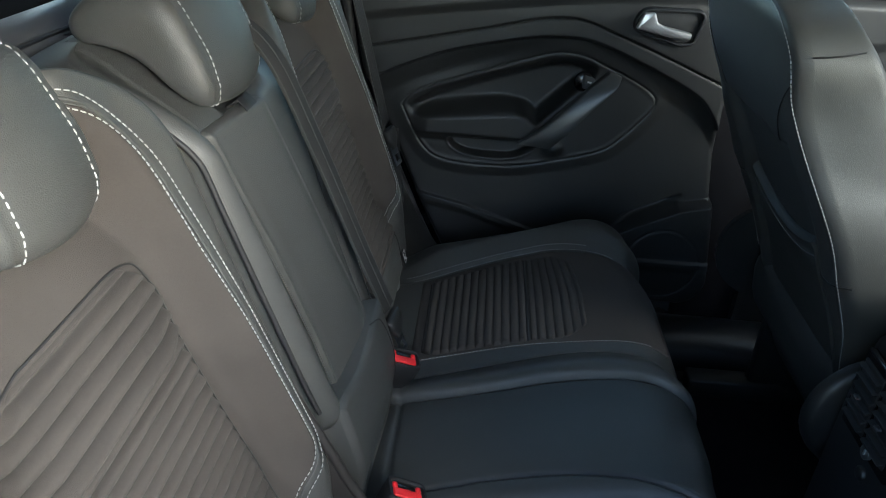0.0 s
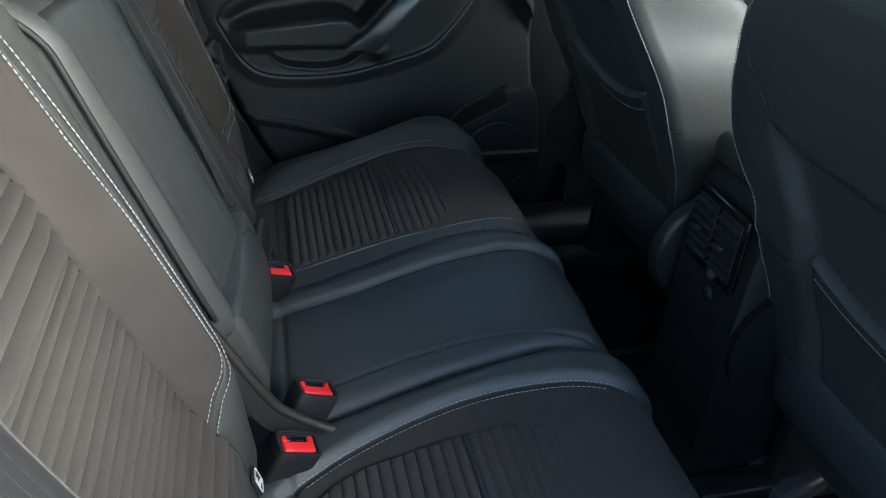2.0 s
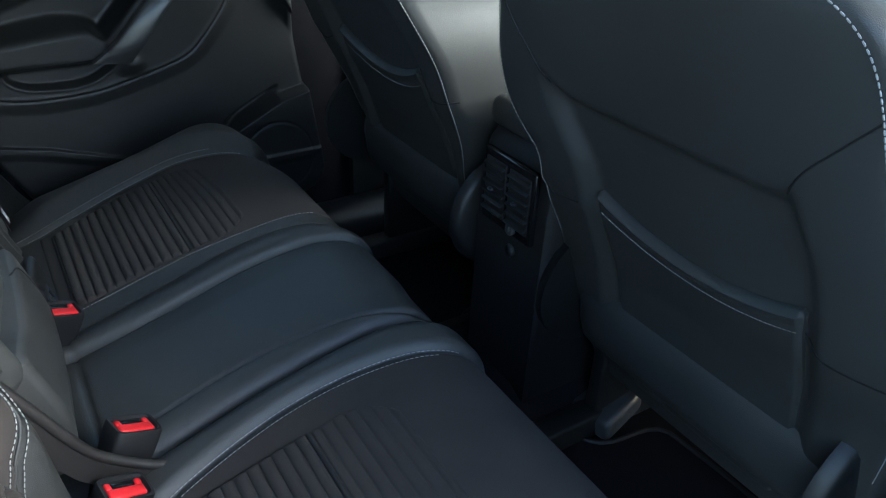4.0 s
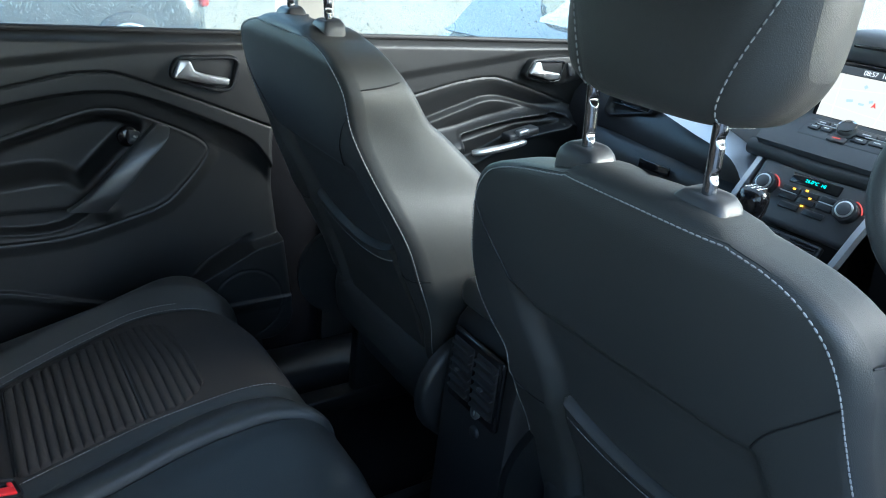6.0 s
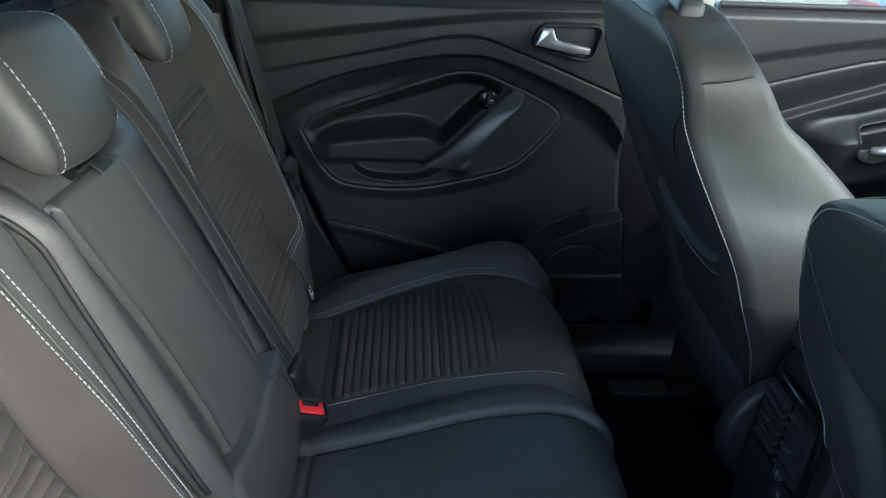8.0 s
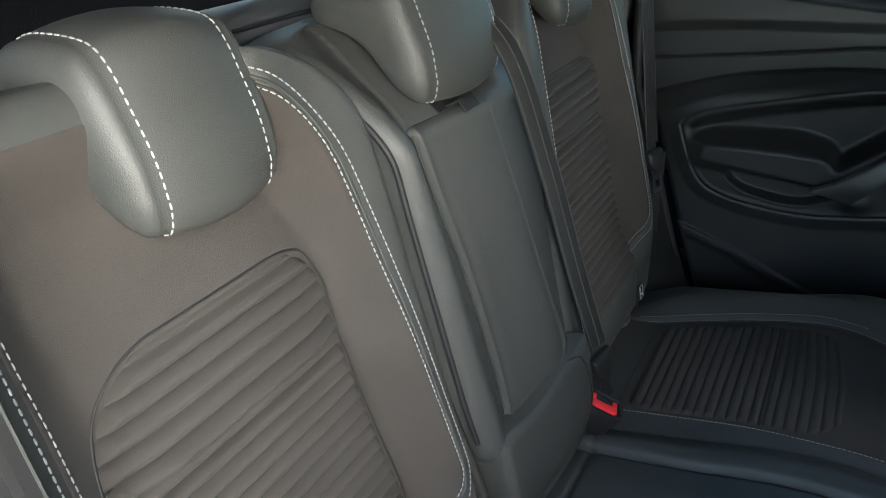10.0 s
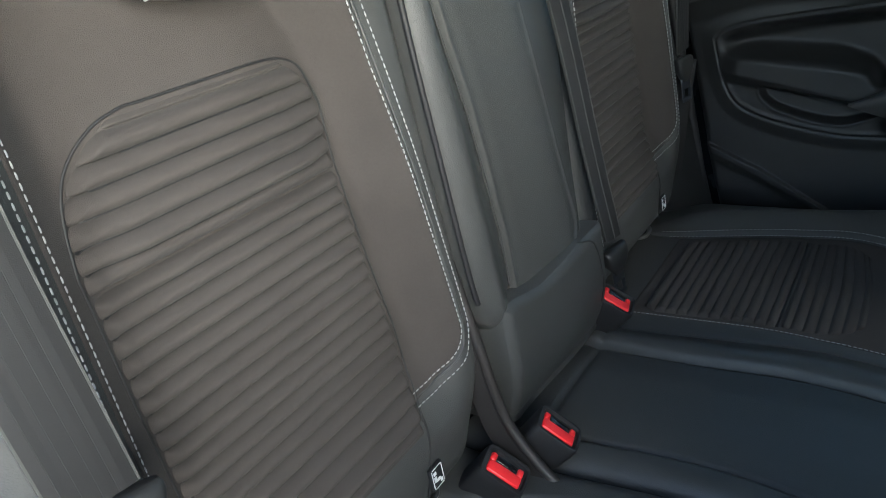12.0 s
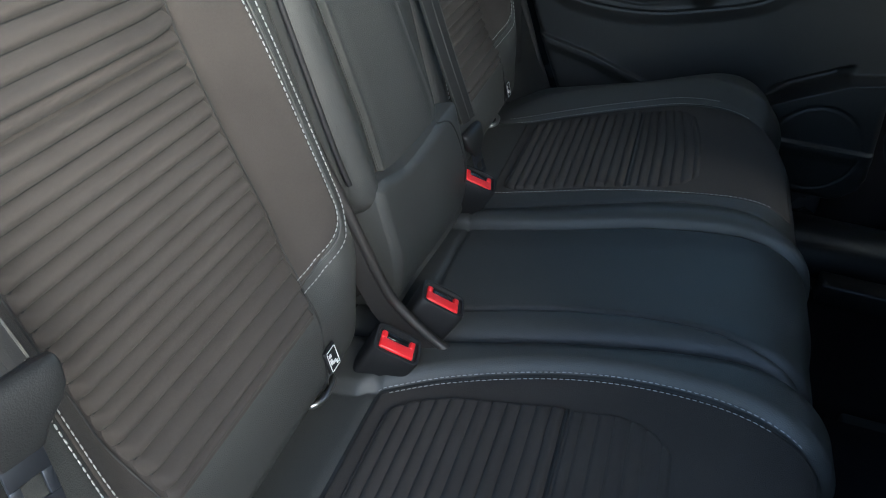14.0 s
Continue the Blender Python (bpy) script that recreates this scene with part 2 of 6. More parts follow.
# ---- car shell ----
FLOOR_Z = 0.06
floor = part("floor", block((3.0, 1.40, 0.04), 0.004, Matrix.Translation((0.60, 0, FLOOR_Z - 0.02))), CARPET)
tagged(floor, "black carpeted car floor", "floor", kind="structure")
tunnel = part("floor_tunnel", loft([[(x, y, z) for y, z in ((-0.17, 0.055), (-0.13, 0.13), (-0.08, 0.155), (0.08, 0.155), (0.13, 0.13), (0.17, 0.055))] for x in (0.30, 0.6, 1.0, 1.4)]), CARPET)
tagged(tunnel, "black carpeted floor tunnel", "floor", kind="structure")
roof = part("ceiling", loft([[(x, y, z + h) for y, z in ((-0.60, 1.27), (-0.66, 1.285), (-0.60, 1.33), (0.0, 1.355), (0.60, 1.33), (0.66, 1.285), (0.60, 1.27), (0.0, 1.315))] for x, h in ((-0.95, -0.10), (-0.6, -0.02), (0.0, 0.02), (0.6, 0.02), (1.15, -0.04))]), HEADLINER)
tagged(roof, "light grey cloth car headliner", "ceiling", kind="structure")


def polyline_dist(x, z, pts, closed=False):
    """Distance from points (arrays) to a polyline."""
    p = np.array(pts, float)
    q = np.roll(p, -1, 0) if closed else p[1:]
    p = p if closed else p[:-1]
    best = np.full(x.shape, 9.0)
    for (a, b), (c, d) in zip(p, q):
        l2 = (c - a) ** 2 + (d - b) ** 2 + 1e-12
        k = np.clip(((x - a) * (c - a) + (z - b) * (d - b)) / l2, 0, 1)
        best = np.minimum(best, np.hypot(x - a - k * (c - a), z - b - k * (d - b)))
    return best


def inside(x, z, pts):
    p = np.array(pts, float)
    r = np.zeros(x.shape, bool)
    for (a, b), (c, d) in zip(p, np.roll(p, -1, 0)):
        r ^= ((b > z) != (d > z)) & (x < (c - a) * (z - b) / (d - b + 1e-12) + a)
    return r


def rounded(pts, r, n=6):
    """An outline with its corners cut to round ones."""
    p, out = np.array(pts, float), []
    for a, b, c in zip(np.roll(p, 1, 0), p, np.roll(p, -1, 0)):
        u, v = a - b, c - b
        k = min(r, np.linalg.norm(u) * 0.45, np.linalg.norm(v) * 0.45)
        u, v = b + u / np.linalg.norm(u) * k, b + v / np.linalg.norm(v) * k
        out += [(1 - s) ** 2 * u + 2 * s * (1 - s) * b + s * s * v for s in np.linspace(0, 1, n)]
    return np.array(out)


def inset(outline, d):
    """The outline moved inwards by d."""
    t = np.roll(outline, -1, 0) - np.roll(outline, 1, 0)
    t /= np.linalg.norm(t, axis=1, keepdims=True) + 1e-9
    n = np.stack([-t[:, 1], t[:, 0]], 1)
    x, z = outline.T
    turn = np.sign(np.sum(x * np.roll(z, -1) - np.roll(x, -1) * z))
    return outline + n * d * turn


def plate(outline, y0, y1, bevel):
    """A flat bevelled plate seen from the side of y0."""
    rows = ((y0, bevel), (y0 + bevel * 0.35, bevel * 0.3), (y0 + bevel, 0), (y1, 0))
    return loft([[(x, y, z) for x, z in inset(outline, d)] for y, d in rows])


def dish(outline, y, rim, depth):
    """A raised rim round a hollow with steep sides."""
    rows = ((y + 0.012, -0.003), (y - 0.001, -0.002), (y - 0.003, 0.0005), (y - 0.002, rim * 0.8), (y + 0.003, rim), (y + depth, rim + 0.006))
    return loft([[(px, q, pz) for px, pz in inset(outline, d)] for q, d in rows])


BELT = 0.893
TRIM = smooth_line([(-0.16, 0.728), (-0.111, 0.739), (0.02, 0.766), (0.141, 0.792), (0.245, 0.816), (0.300, 0.821), (0.339, 0.817), (0.403, 0.795), (0.505, 0.757), (0.592, 0.722), (0.66, 0.694)], 90)
BAND = smooth_line([(-0.16, 0.640), (-0.097, 0.679), (0.036, 0.737), (0.140, 0.765), (0.230, 0.783), (0.300, 0.789), (0.365, 0.782), (0.475, 0.740), (0.583, 0.688), (0.623, 0.648), (0.651, 0.602), (0.66, 0.564)], 90)
RECESS = smooth_line([(-0.031, 0.616), (-0.016, 0.638), (0.025, 0.660), (0.137, 0.700), (0.221, 0.729), (0.277, 0.746), (0.310, 0.750), (0.350, 0.744), (0.392, 0.727), (0.452, 0.701), (0.492, 0.678), (0.506, 0.660), (0.502, 0.640), (0.475, 0.603), (0.433, 0.558), (0.405, 0.540), (0.364, 0.526), (0.278, 0.504), (0.226, 0.494), (0.157, 0.490), (0.091, 0.493), (0.043, 0.505), (0.012, 0.533), (-0.012, 0.575), (-0.031, 0.616)], 200)[:-1]
POCKET = rounded([(-0.018, 0.612), (0.030, 0.648), (0.140, 0.688), (0.280, 0.733), (0.312, 0.738), (0.350, 0.731), (0.388, 0.713), (0.345, 0.676), (0.300, 0.630), (0.262, 0.590), (0.247, 0.597), (0.233, 0.616), (0.186, 0.623), (0.098, 0.611), (-0.004, 0.594)], 0.018)
TROUGH = rounded([(0.070, 0.551), (0.226, 0.556), (0.285, 0.560), (0.262, 0.536), (0.222, 0.514), (0.175, 0.509), (0.108, 0.515), (0.079, 0.530)], 0.016)


def door_base(z):
    return 0.712 - 0.022 * ease((0.62 - z) / 0.4) + 0.014 * ease((z - 0.82) / 0.1)


def rear_door_panel():
    t = thing("door_1", "closed rear car door with black grained plastic lining", "car door", kind="structure")
    nx, nz = 400, 400
    zz = np.linspace(0.195, BELT, nz)
    rear = np.interp(zz, [0.195, 0.25, 0.38, 0.526, 0.684, 0.74, BELT], [0.115, 0.085, 0.020, -0.045, -0.113, -0.122, -0.14])
    fore = np.interp(zz, [0.195, 0.198, 0.203, 0.212, 0.228, 0.255, 0.349, 0.434, 0.564, 0.602, 0.65, BELT], [0.612, 0.632, 0.648, 0.664, 0.680, 0.688, 0.678, 0.668, 0.652, 0.648, 0.645, 0.655])
    a = np.linspace(0, 1, nx)
    Xg, Zg = rear[:, None] + (fore - rear)[:, None] * a[None], np.repeat(zz[:, None], nx, 1)
    trim_z, band_z = np.interp(Xg, TRIM[:, 0], TRIM[:, 1]), np.interp(Xg, BAND[:, 0], BAND[:, 1])

    def blurred(mask, n):
        """The mask with soft edges, n grid steps either way."""
        k, q = np.hanning(2 * n + 3)[1:-1], mask.astype(float)
        k /= k.sum()
        for axis in (0, 1):
            q = np.apply_along_axis(lambda r: np.convolve(np.pad(r, n, mode="edge"), k, "valid"), axis, q)
        return q
    within = lambda outline: np.where(inside(Xg, Zg, outline), 1.0, -1.0) * polyline_dist(Xg, Zg, outline, True)
    out = 0.004 * ease((Zg - trim_z) / 0.006)
    shoulder = np.interp(Xg, [-0.15, -0.109, 0.073, 0.245, 0.369, 0.6], [0.795, 0.803, 0.831, 0.851, 0.864, 0.875])
    out += 0.007 * ease((Zg - shoulder + 0.012) / 0.024)
    out -= 0.022 * ease((Zg - BELT + 0.022) / 0.022) ** 2
    out += groove(Zg - trim_z, 0.0018, 0.003)
    out -= 0.010 * ease((band_z - Zg) / 0.010) + 0.016 * ease((band_z - Zg) / 0.060)                      # the panel steps back below the band
    sd = within(RECESS)
    out += 0.004 * ease((sd + 0.030) / 0.028) + groove(sd, 0.0018, 0.0022) + 0.0008 * np.exp(-((sd - 0.005) / 0.004) ** 2)
    pd = within(POCKET)
    out -= 0.040 * blurred(pd > 0.008, 9)
    pad = bump(Zg, 0.553, 0.598 + 0.10 * np.clip(Xg, 0, 0.2), 0.026) * ease((Xg + 0.02) / 0.05) * ease((0.30 - Xg) / 0.05)
    out += 0.016 * pad * ease((0.012 - pd) / 0.012)                 # padded arm rest under the pocket
    td = within(TROUGH)
    out -= 0.020 * blurred(td > 0.002, 3)
    out += 0.001 * np.exp(-((td + 0.004) / 0.003) ** 2)
    glint = np.hypot((Xg - 0.300) / 0.020, (Zg - 0.541) / 0.016)
    out += 0.013 * np.exp(-glint ** 2)
    lowline = np.interp(Xg, [-0.02, 0.008, 0.121, 0.241, 0.295, 0.40], [0.428, 0.421, 0.396, 0.357, 0.341, 0.310])
    out += 0.007 * ease((lowline - Zg) / 0.005) - 0.005 * ease((lowline - 0.012 - Zg) / 0.02)
    pt = np.interp(Xg, [0.40, 0.498, 0.596, 0.66, 0.72], [0.335, 0.384, 0.431, 0.444, 0.449])
    pk = ease((Xg - 0.41) / 0.05) * ease((pt - Zg) / 0.008 + 0.5)
    out += 0.040 * pk
    out -= 0.02 * bump(Zg - pt, 0.004, 0.020, 0.012) * ease((Xg - 0.46) / 0.05) * ease((0.61 - Xg) / 0.04)
    sp = np.hypot(Xg - 0.575, Zg - 0.300)
    out += groove(sp - 0.082, 0.003, 0.0015)
    b = np.minimum(np.minimum(Xg - rear[:, None], fore[:, None] - Xg), Zg - 0.195)
    out += edge_round(b, 0.014) * 1.3
    P = np.stack([Xg, door_base(Zg) - out, Zg], -1)
    B = P.copy()
    B[..., 1] = 0.775
    part("lining", slab(P, B), PLASTIC, t)
    # broad flat pull strap across the recess
    ns = 50
    top = smooth_line([(0.397, 0.694, 0.724), (0.356, 0.676, 0.692), (0.308, 0.668, 0.643), (0.275, 0.668, 0.608), (0.250, 0.670, 0.585), (0.224, 0.674, 0.566)], ns)
    low = smooth_line([(0.420, 0.686, 0.717), (0.409, 0.668, 0.698), (0.371, 0.660, 0.658), (0.333, 0.659, 0.612), (0.313, 0.662, 0.588), (0.292, 0.672, 0.560)], ns)
    w = np.linspace(0, 1, 12)[None, :, None]
    P = top[:, None] * (1 - w) + low[:, None] * w
    P[..., 1] -= 0.0025 * np.sin(np.pi * w[..., 0]) ** 0.5
    part("pull_handle", slab(P, P + np.array((0, 0.016, 0))), GRAPHITE, t, "dark grey pull handle")
    # release handle in its bowl
    bez = rounded([(0.424, 0.812), (0.441, 0.852), (0.567, 0.853), (0.551, 0.788), (0.524, 0.785)], 0.022)
    part("handle_bowl", dish(bez, 0.700, 0.004, 0.030), PLASTIC_SMOOTH, t, "black bowl behind the release handle")
    part("release_handle", plate(rounded([(0.431, 0.815), (0.443, 0.847), (0.464, 0.847), (0.472, 0.828), (0.484, 0.823), (0.541, 0.812), (0.539, 0.799), (0.50, 0.802)], 0.004), 0.686, 0.697, 0.003), SILVER, t, "satin silver release handle")
    part("switch_base", disc(0.021, 0.010, 28, 0.003, Matrix.Translation((0.352, 0.742, 0.690)) @ Euler((radians(90), 0, 0)).to_matrix().to_4x4()), GLOSS, t, "window switch recess")
    part("window_switch", block((0.024, 0.030, 0.016), 0.004, Matrix.Translation((0.358, 0.716, 0.694)) @ Euler((radians(20), radians(15), 0)).to_matrix().to_4x4(), 3), PLASTIC_GREY, t, "grey window switch")
    part("print", block((0.008, 0.001, 0.004), 0, Matrix.Translation((0.358, 0.7005, 0.6995)) @ Euler((radians(20), radians(15), 0)).to_matrix().to_4x4()), WHITE_INK, t, "white window mark")
    # seal round the shut line and the belt seal
    shut = [(float(r) - 0.012, 0.712 - 0.03 * float(ease((0.6 - z) / 0.4)), z) for r, z in zip(rear[::-6], zz[::-6])]
    part("door_seal", tube(shut, 0.010, 10), RUBBER, t, "black rubber seal")
    part("belt_seal", tube([(x, 0.735, BELT + 0.003) for x in np.linspace(-0.15, 0.655, 30)], 0.006, 8), RUBBER, t, "black rubber window seal")
    part("outer_skin", block((0.90, 0.05, 0.80), 0.02, Matrix.Translation((0.25, 0.815, 0.48))), PAINT_BODY, t, "dark painted outer skin")
    return t


rear_door = rear_door_panel()


def front_door_panel():
    t = thing("door_2", "closed front car door with black plastic lining and silver pull", "car door", kind="structure")
    nx, nz = 330, 330
    zz, xx = np.linspace(0.10, 0.890, nz), np.linspace(0.80, 1.78, nx)
    Xg, Zg = np.repeat(xx[None], nz, 0), np.repeat(zz[:, None], nx, 1)
    curve = lambda pts: (lambda q: np.interp(Xg, q[:, 0], q[:, 1]))(smooth_line(pts, 200))
    z0 = curve([(0.78, 0.775), (1.06, 0.819), (1.177, 0.834), (1.264, 0.847), (1.461, 0.872), (1.80, 0.876)])
    z1 = curve([(0.78, 0.700), (1.07, 0.775), (1.152, 0.793), (1.221, 0.801), (1.277, 0.796), (1.399, 0.762), (1.556, 0.712), (1.80, 0.64)])
    z2 = curve([(0.78, 0.60), (1.08, 0.700), (1.165, 0.727), (1.225, 0.744), (1.29, 0.743), (1.413, 0.714), (1.514, 0.682), (1.80, 0.60)])
    out = 0.008 * ease((Zg - z0 + 0.012) / 0.026) - 0.022 * ease((Zg - 0.866) / 0.024) ** 2
    out += groove(Zg - z1, 0.0022, 0.003) + 0.002 * ease((Zg - z1) / 0.006)
    gap = np.maximum(z1 - z2, 0.02)
    out -= 0.022 * ease((z1 - 0.006 - Zg) / (gap * 0.95))
    out += 0.018 * ease((z2 + 0.006 - Zg) / 0.014)
    out -= 0.022 * ease((z2 - 0.010 - Zg) / 0.070)
    arm_z = np.interp(Xg, [0.8, 1.147, 1.327, 1.443, 1.8], [0.62, 0.660, 0.702, 0.712, 0.71])
    shelf = ease((arm_z + 0.020 - Zg) / 0.050) * ease((Xg - 1.00) / 0.12) * ease((1.72 - Xg) / 0.1)
    out += 0.072 * shelf * (1 - 0.75 * ease((arm_z - 0.11 - Zg) / 0.08))
    tray = rounded([(1.140, 0.600), (1.145, 0.656), (1.33, 0.698), (1.445, 0.709), (1.488, 0.700), (1.470, 0.676), (1.297, 0.640), (1.18, 0.590)], 0.014)
    td = np.where(inside(Xg, Zg, tray), 1, -1) * polyline_dist(Xg, Zg, tray, True)
    out += 0.004 * np.exp(-((td + 0.003) / 0.003) ** 2) - 0.040 * ease(td / 0.008)
    P = np.stack([Xg, 0.735 - out, Zg], -1)
    B = P.copy()
    B[..., 1] = 0.79
    part("lining", slab(P, B), PLASTIC, t)
    part("pull_handle", tube(smooth_line([(1.148, 0.662, 0.626), (1.17, 0.654, 0.629), (1.25, 0.650, 0.640), (1.31, 0.654, 0.649)], 24), np.interp(np.linspace(0, 1, 24), [0, 0.06, 0.94, 1], [0.009, 0.0125, 0.0115, 0.008]), 14, 0.8), SILVER, t, "satin silver pull handle")
    part("switch_pod", block((0.10, 0.04, 0.02), 0.006, Matrix.Translation((1.315, 0.684, 0.664)) @ Euler((0, radians(-12), 0)).to_matrix().to_4x4()), PLASTIC_GREY, t, "grey switch pod")
    part("window_switch", block((0.034, 0.02, 0.014), 0.004, Matrix.Translation((1.305, 0.664, 0.672)) @ Euler((0, radians(-12), 0)).to_matrix().to_4x4()), SILVER, t, "small silver edged window switch")
    part("handle_bezel", plate(rounded([(1.326, 0.806), (1.345, 0.850), (1.415, 0.857), (1.480, 0.860), (1.530, 0.832), (1.524, 0.797), (1.450, 0.783), (1.355, 0.795)], 0.016), 0.711, 0.735, 0.004), PLASTIC, t, "black bezel round the release handle")
    part("handle_bowl", dish(rounded([(1.338, 0.808), (1.356, 0.846), (1.456, 0.846), (1.447, 0.795), (1.410, 0.793)], 0.008), 0.7105, 0.003, 0.020), GLOSS, t, "black bowl behind the release handle")
    part("release_handle", plate(rounded([(1.333, 0.815), (1.350, 0.845), (1.366, 0.845), (1.380, 0.823), (1.440, 0.815), (1.438, 0.801), (1.408, 0.798)], 0.004), 0.700, 0.710, 0.003), SILVER, t, "satin silver release handle")
    part("lock_switch", plate(rounded([(1.464, 0.843), (1.486, 0.843), (1.500, 0.810), (1.478, 0.806)], 0.004), 0.706, 0.712, 0.002), PLASTIC_GREY, t, "grey lock switch")
    part("belt_seal", tube([(x, 0.745, 0.894) for x in np.linspace(0.80, 1.78, 20)], 0.006, 8), RUBBER, t, "black rubber window seal")
    part("outer_skin", block((1.0, 0.05, 0.80), 0.02, Matrix.Translation((1.29, 0.825, 0.48))), PAINT_BODY, t, "dark painted outer skin")
    return t


front_door_panel()


# the driver's door is shut, the rear door on that side stands wide open
door_right = thing("door_3", "closed driver door with black lining", "car door", kind="structure")
part("lining", block((1.00, 0.06, 0.79), 0.03, Matrix.Translation((1.29, -0.765, 0.495)), 3), PLASTIC, door_right)
part("armrest", block((0.45, 0.07, 0.05), 0.02, Matrix.Translation((1.30, -0.715, 0.66)), 3), LEATHER, door_right)
part("outer_skin", block((1.02, 0.05, 0.80), 0.02, Matrix.Translation((1.29, -0.825, 0.48))), PAINT_BODY, door_right, "dark painted outer skin")
open_door = thing("door_4", "wide open rear door with black lining", "car door", kind="structure", at=(0.74, -0.83, 0))
part("lining", block((0.84, 0.06, 0.78), 0.03, Matrix.Translation((-0.42, 0.03, 0.49)), 3), PLASTIC, open_door)
part("outer_skin", block((0.86, 0.05, 0.80), 0.02, Matrix.Translation((-0.42, -0.03, 0.48))), PAINT_BODY, open_door, "dark painted outer skin")
part("window_rail", tube([(0.0, 0.0, 0.88), (-0.05, 0.05, 1.27), (-0.70, 0.05, 1.25), (-0.83, 0.0, 0.88)], 0.022, 10), PLASTIC, open_door, "black window surround")
open_door.rotation_euler = (0, 0, radians(50))


def window(name, label, pts, glass=GLASS):
    """A pane between corner points, 4 mm thick."""
    w = thing(name, label, "car window", kind="structure")
    p = [Vector(q) for q in pts]
    n = (p[1] - p[0]).cross(p[2] - p[0]).normalized() * 0.002
    k = len(p)
    vs = [tuple(q + n) for q in p] + [tuple(q - n) for q in p]
    fs = [tuple(range(k)), tuple(range(2 * k - 1, k - 1, -1))] + [(i, (i + 1) % k, k + (i + 1) % k, k + i) for i in range(k)]
    pane = part("pane", (vs, fs), glass, w, "clear glass" if glass is GLASS else "dark tinted glass", smooth=False)
    pane.visible_shadow = False
    return w


window("window_1", "rear side window covered in rain drops", [(-0.16, 0.742, 0.885), (0.66, 0.742, 0.885), (0.60, 0.665, 1.285), (-0.10, 0.665, 1.265)])
window("window_2", "front side window covered in rain drops", [(0.78, 0.752, 0.885), (1.78, 0.752, 0.885), (1.20, 0.665, 1.275), (0.75, 0.665, 1.285)])
window("window_7", "clear driver door window", [(0.78, -0.752, 0.885), (1.78, -0.752, 0.885), (1.20, -0.665, 1.275), (0.75, -0.665, 1.285)])
window("window_3", "large sloping windscreen", [(1.98, -0.62, 0.94), (1.98, 0.62, 0.94), (1.16, 0.58, 1.29), (1.16, -0.58, 1.29)])
window("window_4", "dark tinted tailgate window", [(-1.25, -0.56, 0.95), (-1.25, 0.56, 0.95), (-0.95, 0.52, 1.19), (-0.95, -0.52, 1.19)], PRIVACY)
window("window_5", "dark tinted quarter window", [(-0.80, 0.735, 0.90), (-0.28, 0.735, 0.90), (-0.26, 0.665, 1.24), (-0.70, 0.665, 1.20)], PRIVACY)
window("window_6", "dark tinted quarter window on the driver side", [(-0.80, -0.735, 0.90), (-0.28, -0.735, 0.90), (-0.26, -0.665, 1.24), (-0.70, -0.665, 1.20)], PRIVACY)


def beam(name, label, a, b, size, mat, twist=(0, 1, 0)):
    """A tapered pillar or rail between two points."""
    ob = part(name, ribbon(smooth_line([a, tuple((np.array(a) + b) / 2), b], 12), twist, size[0], size[1]), mat)
    return tagged(ob, label, "car body", kind="structure")


PILLAR = surface("pale grey pillar trim", (0.42, 0.40, 0.36), 0.6, grain=0.2, stain=0.06)
for s, name in ((1, "left"), (-1, "right")):
    beam("pillar_b_" + name, "pale grey upper centre pillar trim", (0.725, s * 0.715, 0.88), (0.675, s * 0.640, 1.30), (0.085, 0.06), PILLAR, (1, 0, 0))
    beam("pillar_b_low_" + name, "black lower centre pillar trim", (0.80, s * 0.800, 0.06), (0.76, s * 0.790, 0.885), (0.30, 0.03), CARPET, (1, 0, 0))
    beam("pillar_a_" + name, "sloping grey windscreen pillar", (1.95, s * 0.70, 0.90), (1.15, s * 0.625, 1.30), (0.09, 0.06), PILLAR, (0, 1, 0.2))
    beam("pillar_c_" + name, "dark rear pillar trim", (-0.22, s * 0.73, 0.86), (-0.18, s * 0.640, 1.29), (0.12, 0.06), PLASTIC, (1, 0, 0))
    beam("pillar_d_" + name, "dark tailgate pillar", (-1.05, s * 0.66, 0.86), (-0.82, s * 0.62, 1.24), (0.25, 0.06), PLASTIC, (1, 0, 0))
    beam("roof_rail_" + name, "grey roof side rail", (-0.95, s * 0.66, 1.19), (1.17, s * 0.66, 1.285), (0.06, 0.07), PILLAR, (0, 1, 0))
    sill = part("sill_" + name, loft([[(x, s * y, z) for y, z in ((0.60, 0.05), (0.61, 0.10), (0.63, 0.128), (0.70, 0.132), (0.735, 0.125), (0.80, 0.09), (0.80, 0.0), (0.60, 0.0))] for x in (-0.05, 0.2, 0.45, 0.8, 1.8)]), PLASTIC_SMOOTH)
    tagged(sill, "black plastic door sill plate", "door sill", kind="structure")
    side = part("body_side_" + name, block((1.25, 0.10, 0.88), 0.03, Matrix.Translation((-0.78, s * 0.765, 0.45))), PLASTIC)
    tagged(side, "dark boot side lining", "car body", kind="structure")
tail = part("tailgate", loft([[(-1.28, y, 0.0), (-1.25, y, 0.95), (-1.33, y, 0.96), (-1.38, y, 0.5), (-1.36, y, 0.0)] for y in (-0.72, 0.72)]), PLASTIC)
tagged(tail, "closed dark tailgate", "car body", kind="structure")
header_beam = part("roof_header", block((0.14, 1.15, 0.05), 0.015, Matrix.Translation((-0.93, 0, 1.215))), HEADLINER)
tagged(header_beam, "grey rear roof edge", "car body", kind="structure")
firewall = part("firewall", block((0.06, 1.50, 0.85), 0.02, Matrix.Translation((2.0, 0, 0.50))), PLASTIC)
tagged(firewall, "black bulkhead behind the dashboard", "car body", kind="structure")


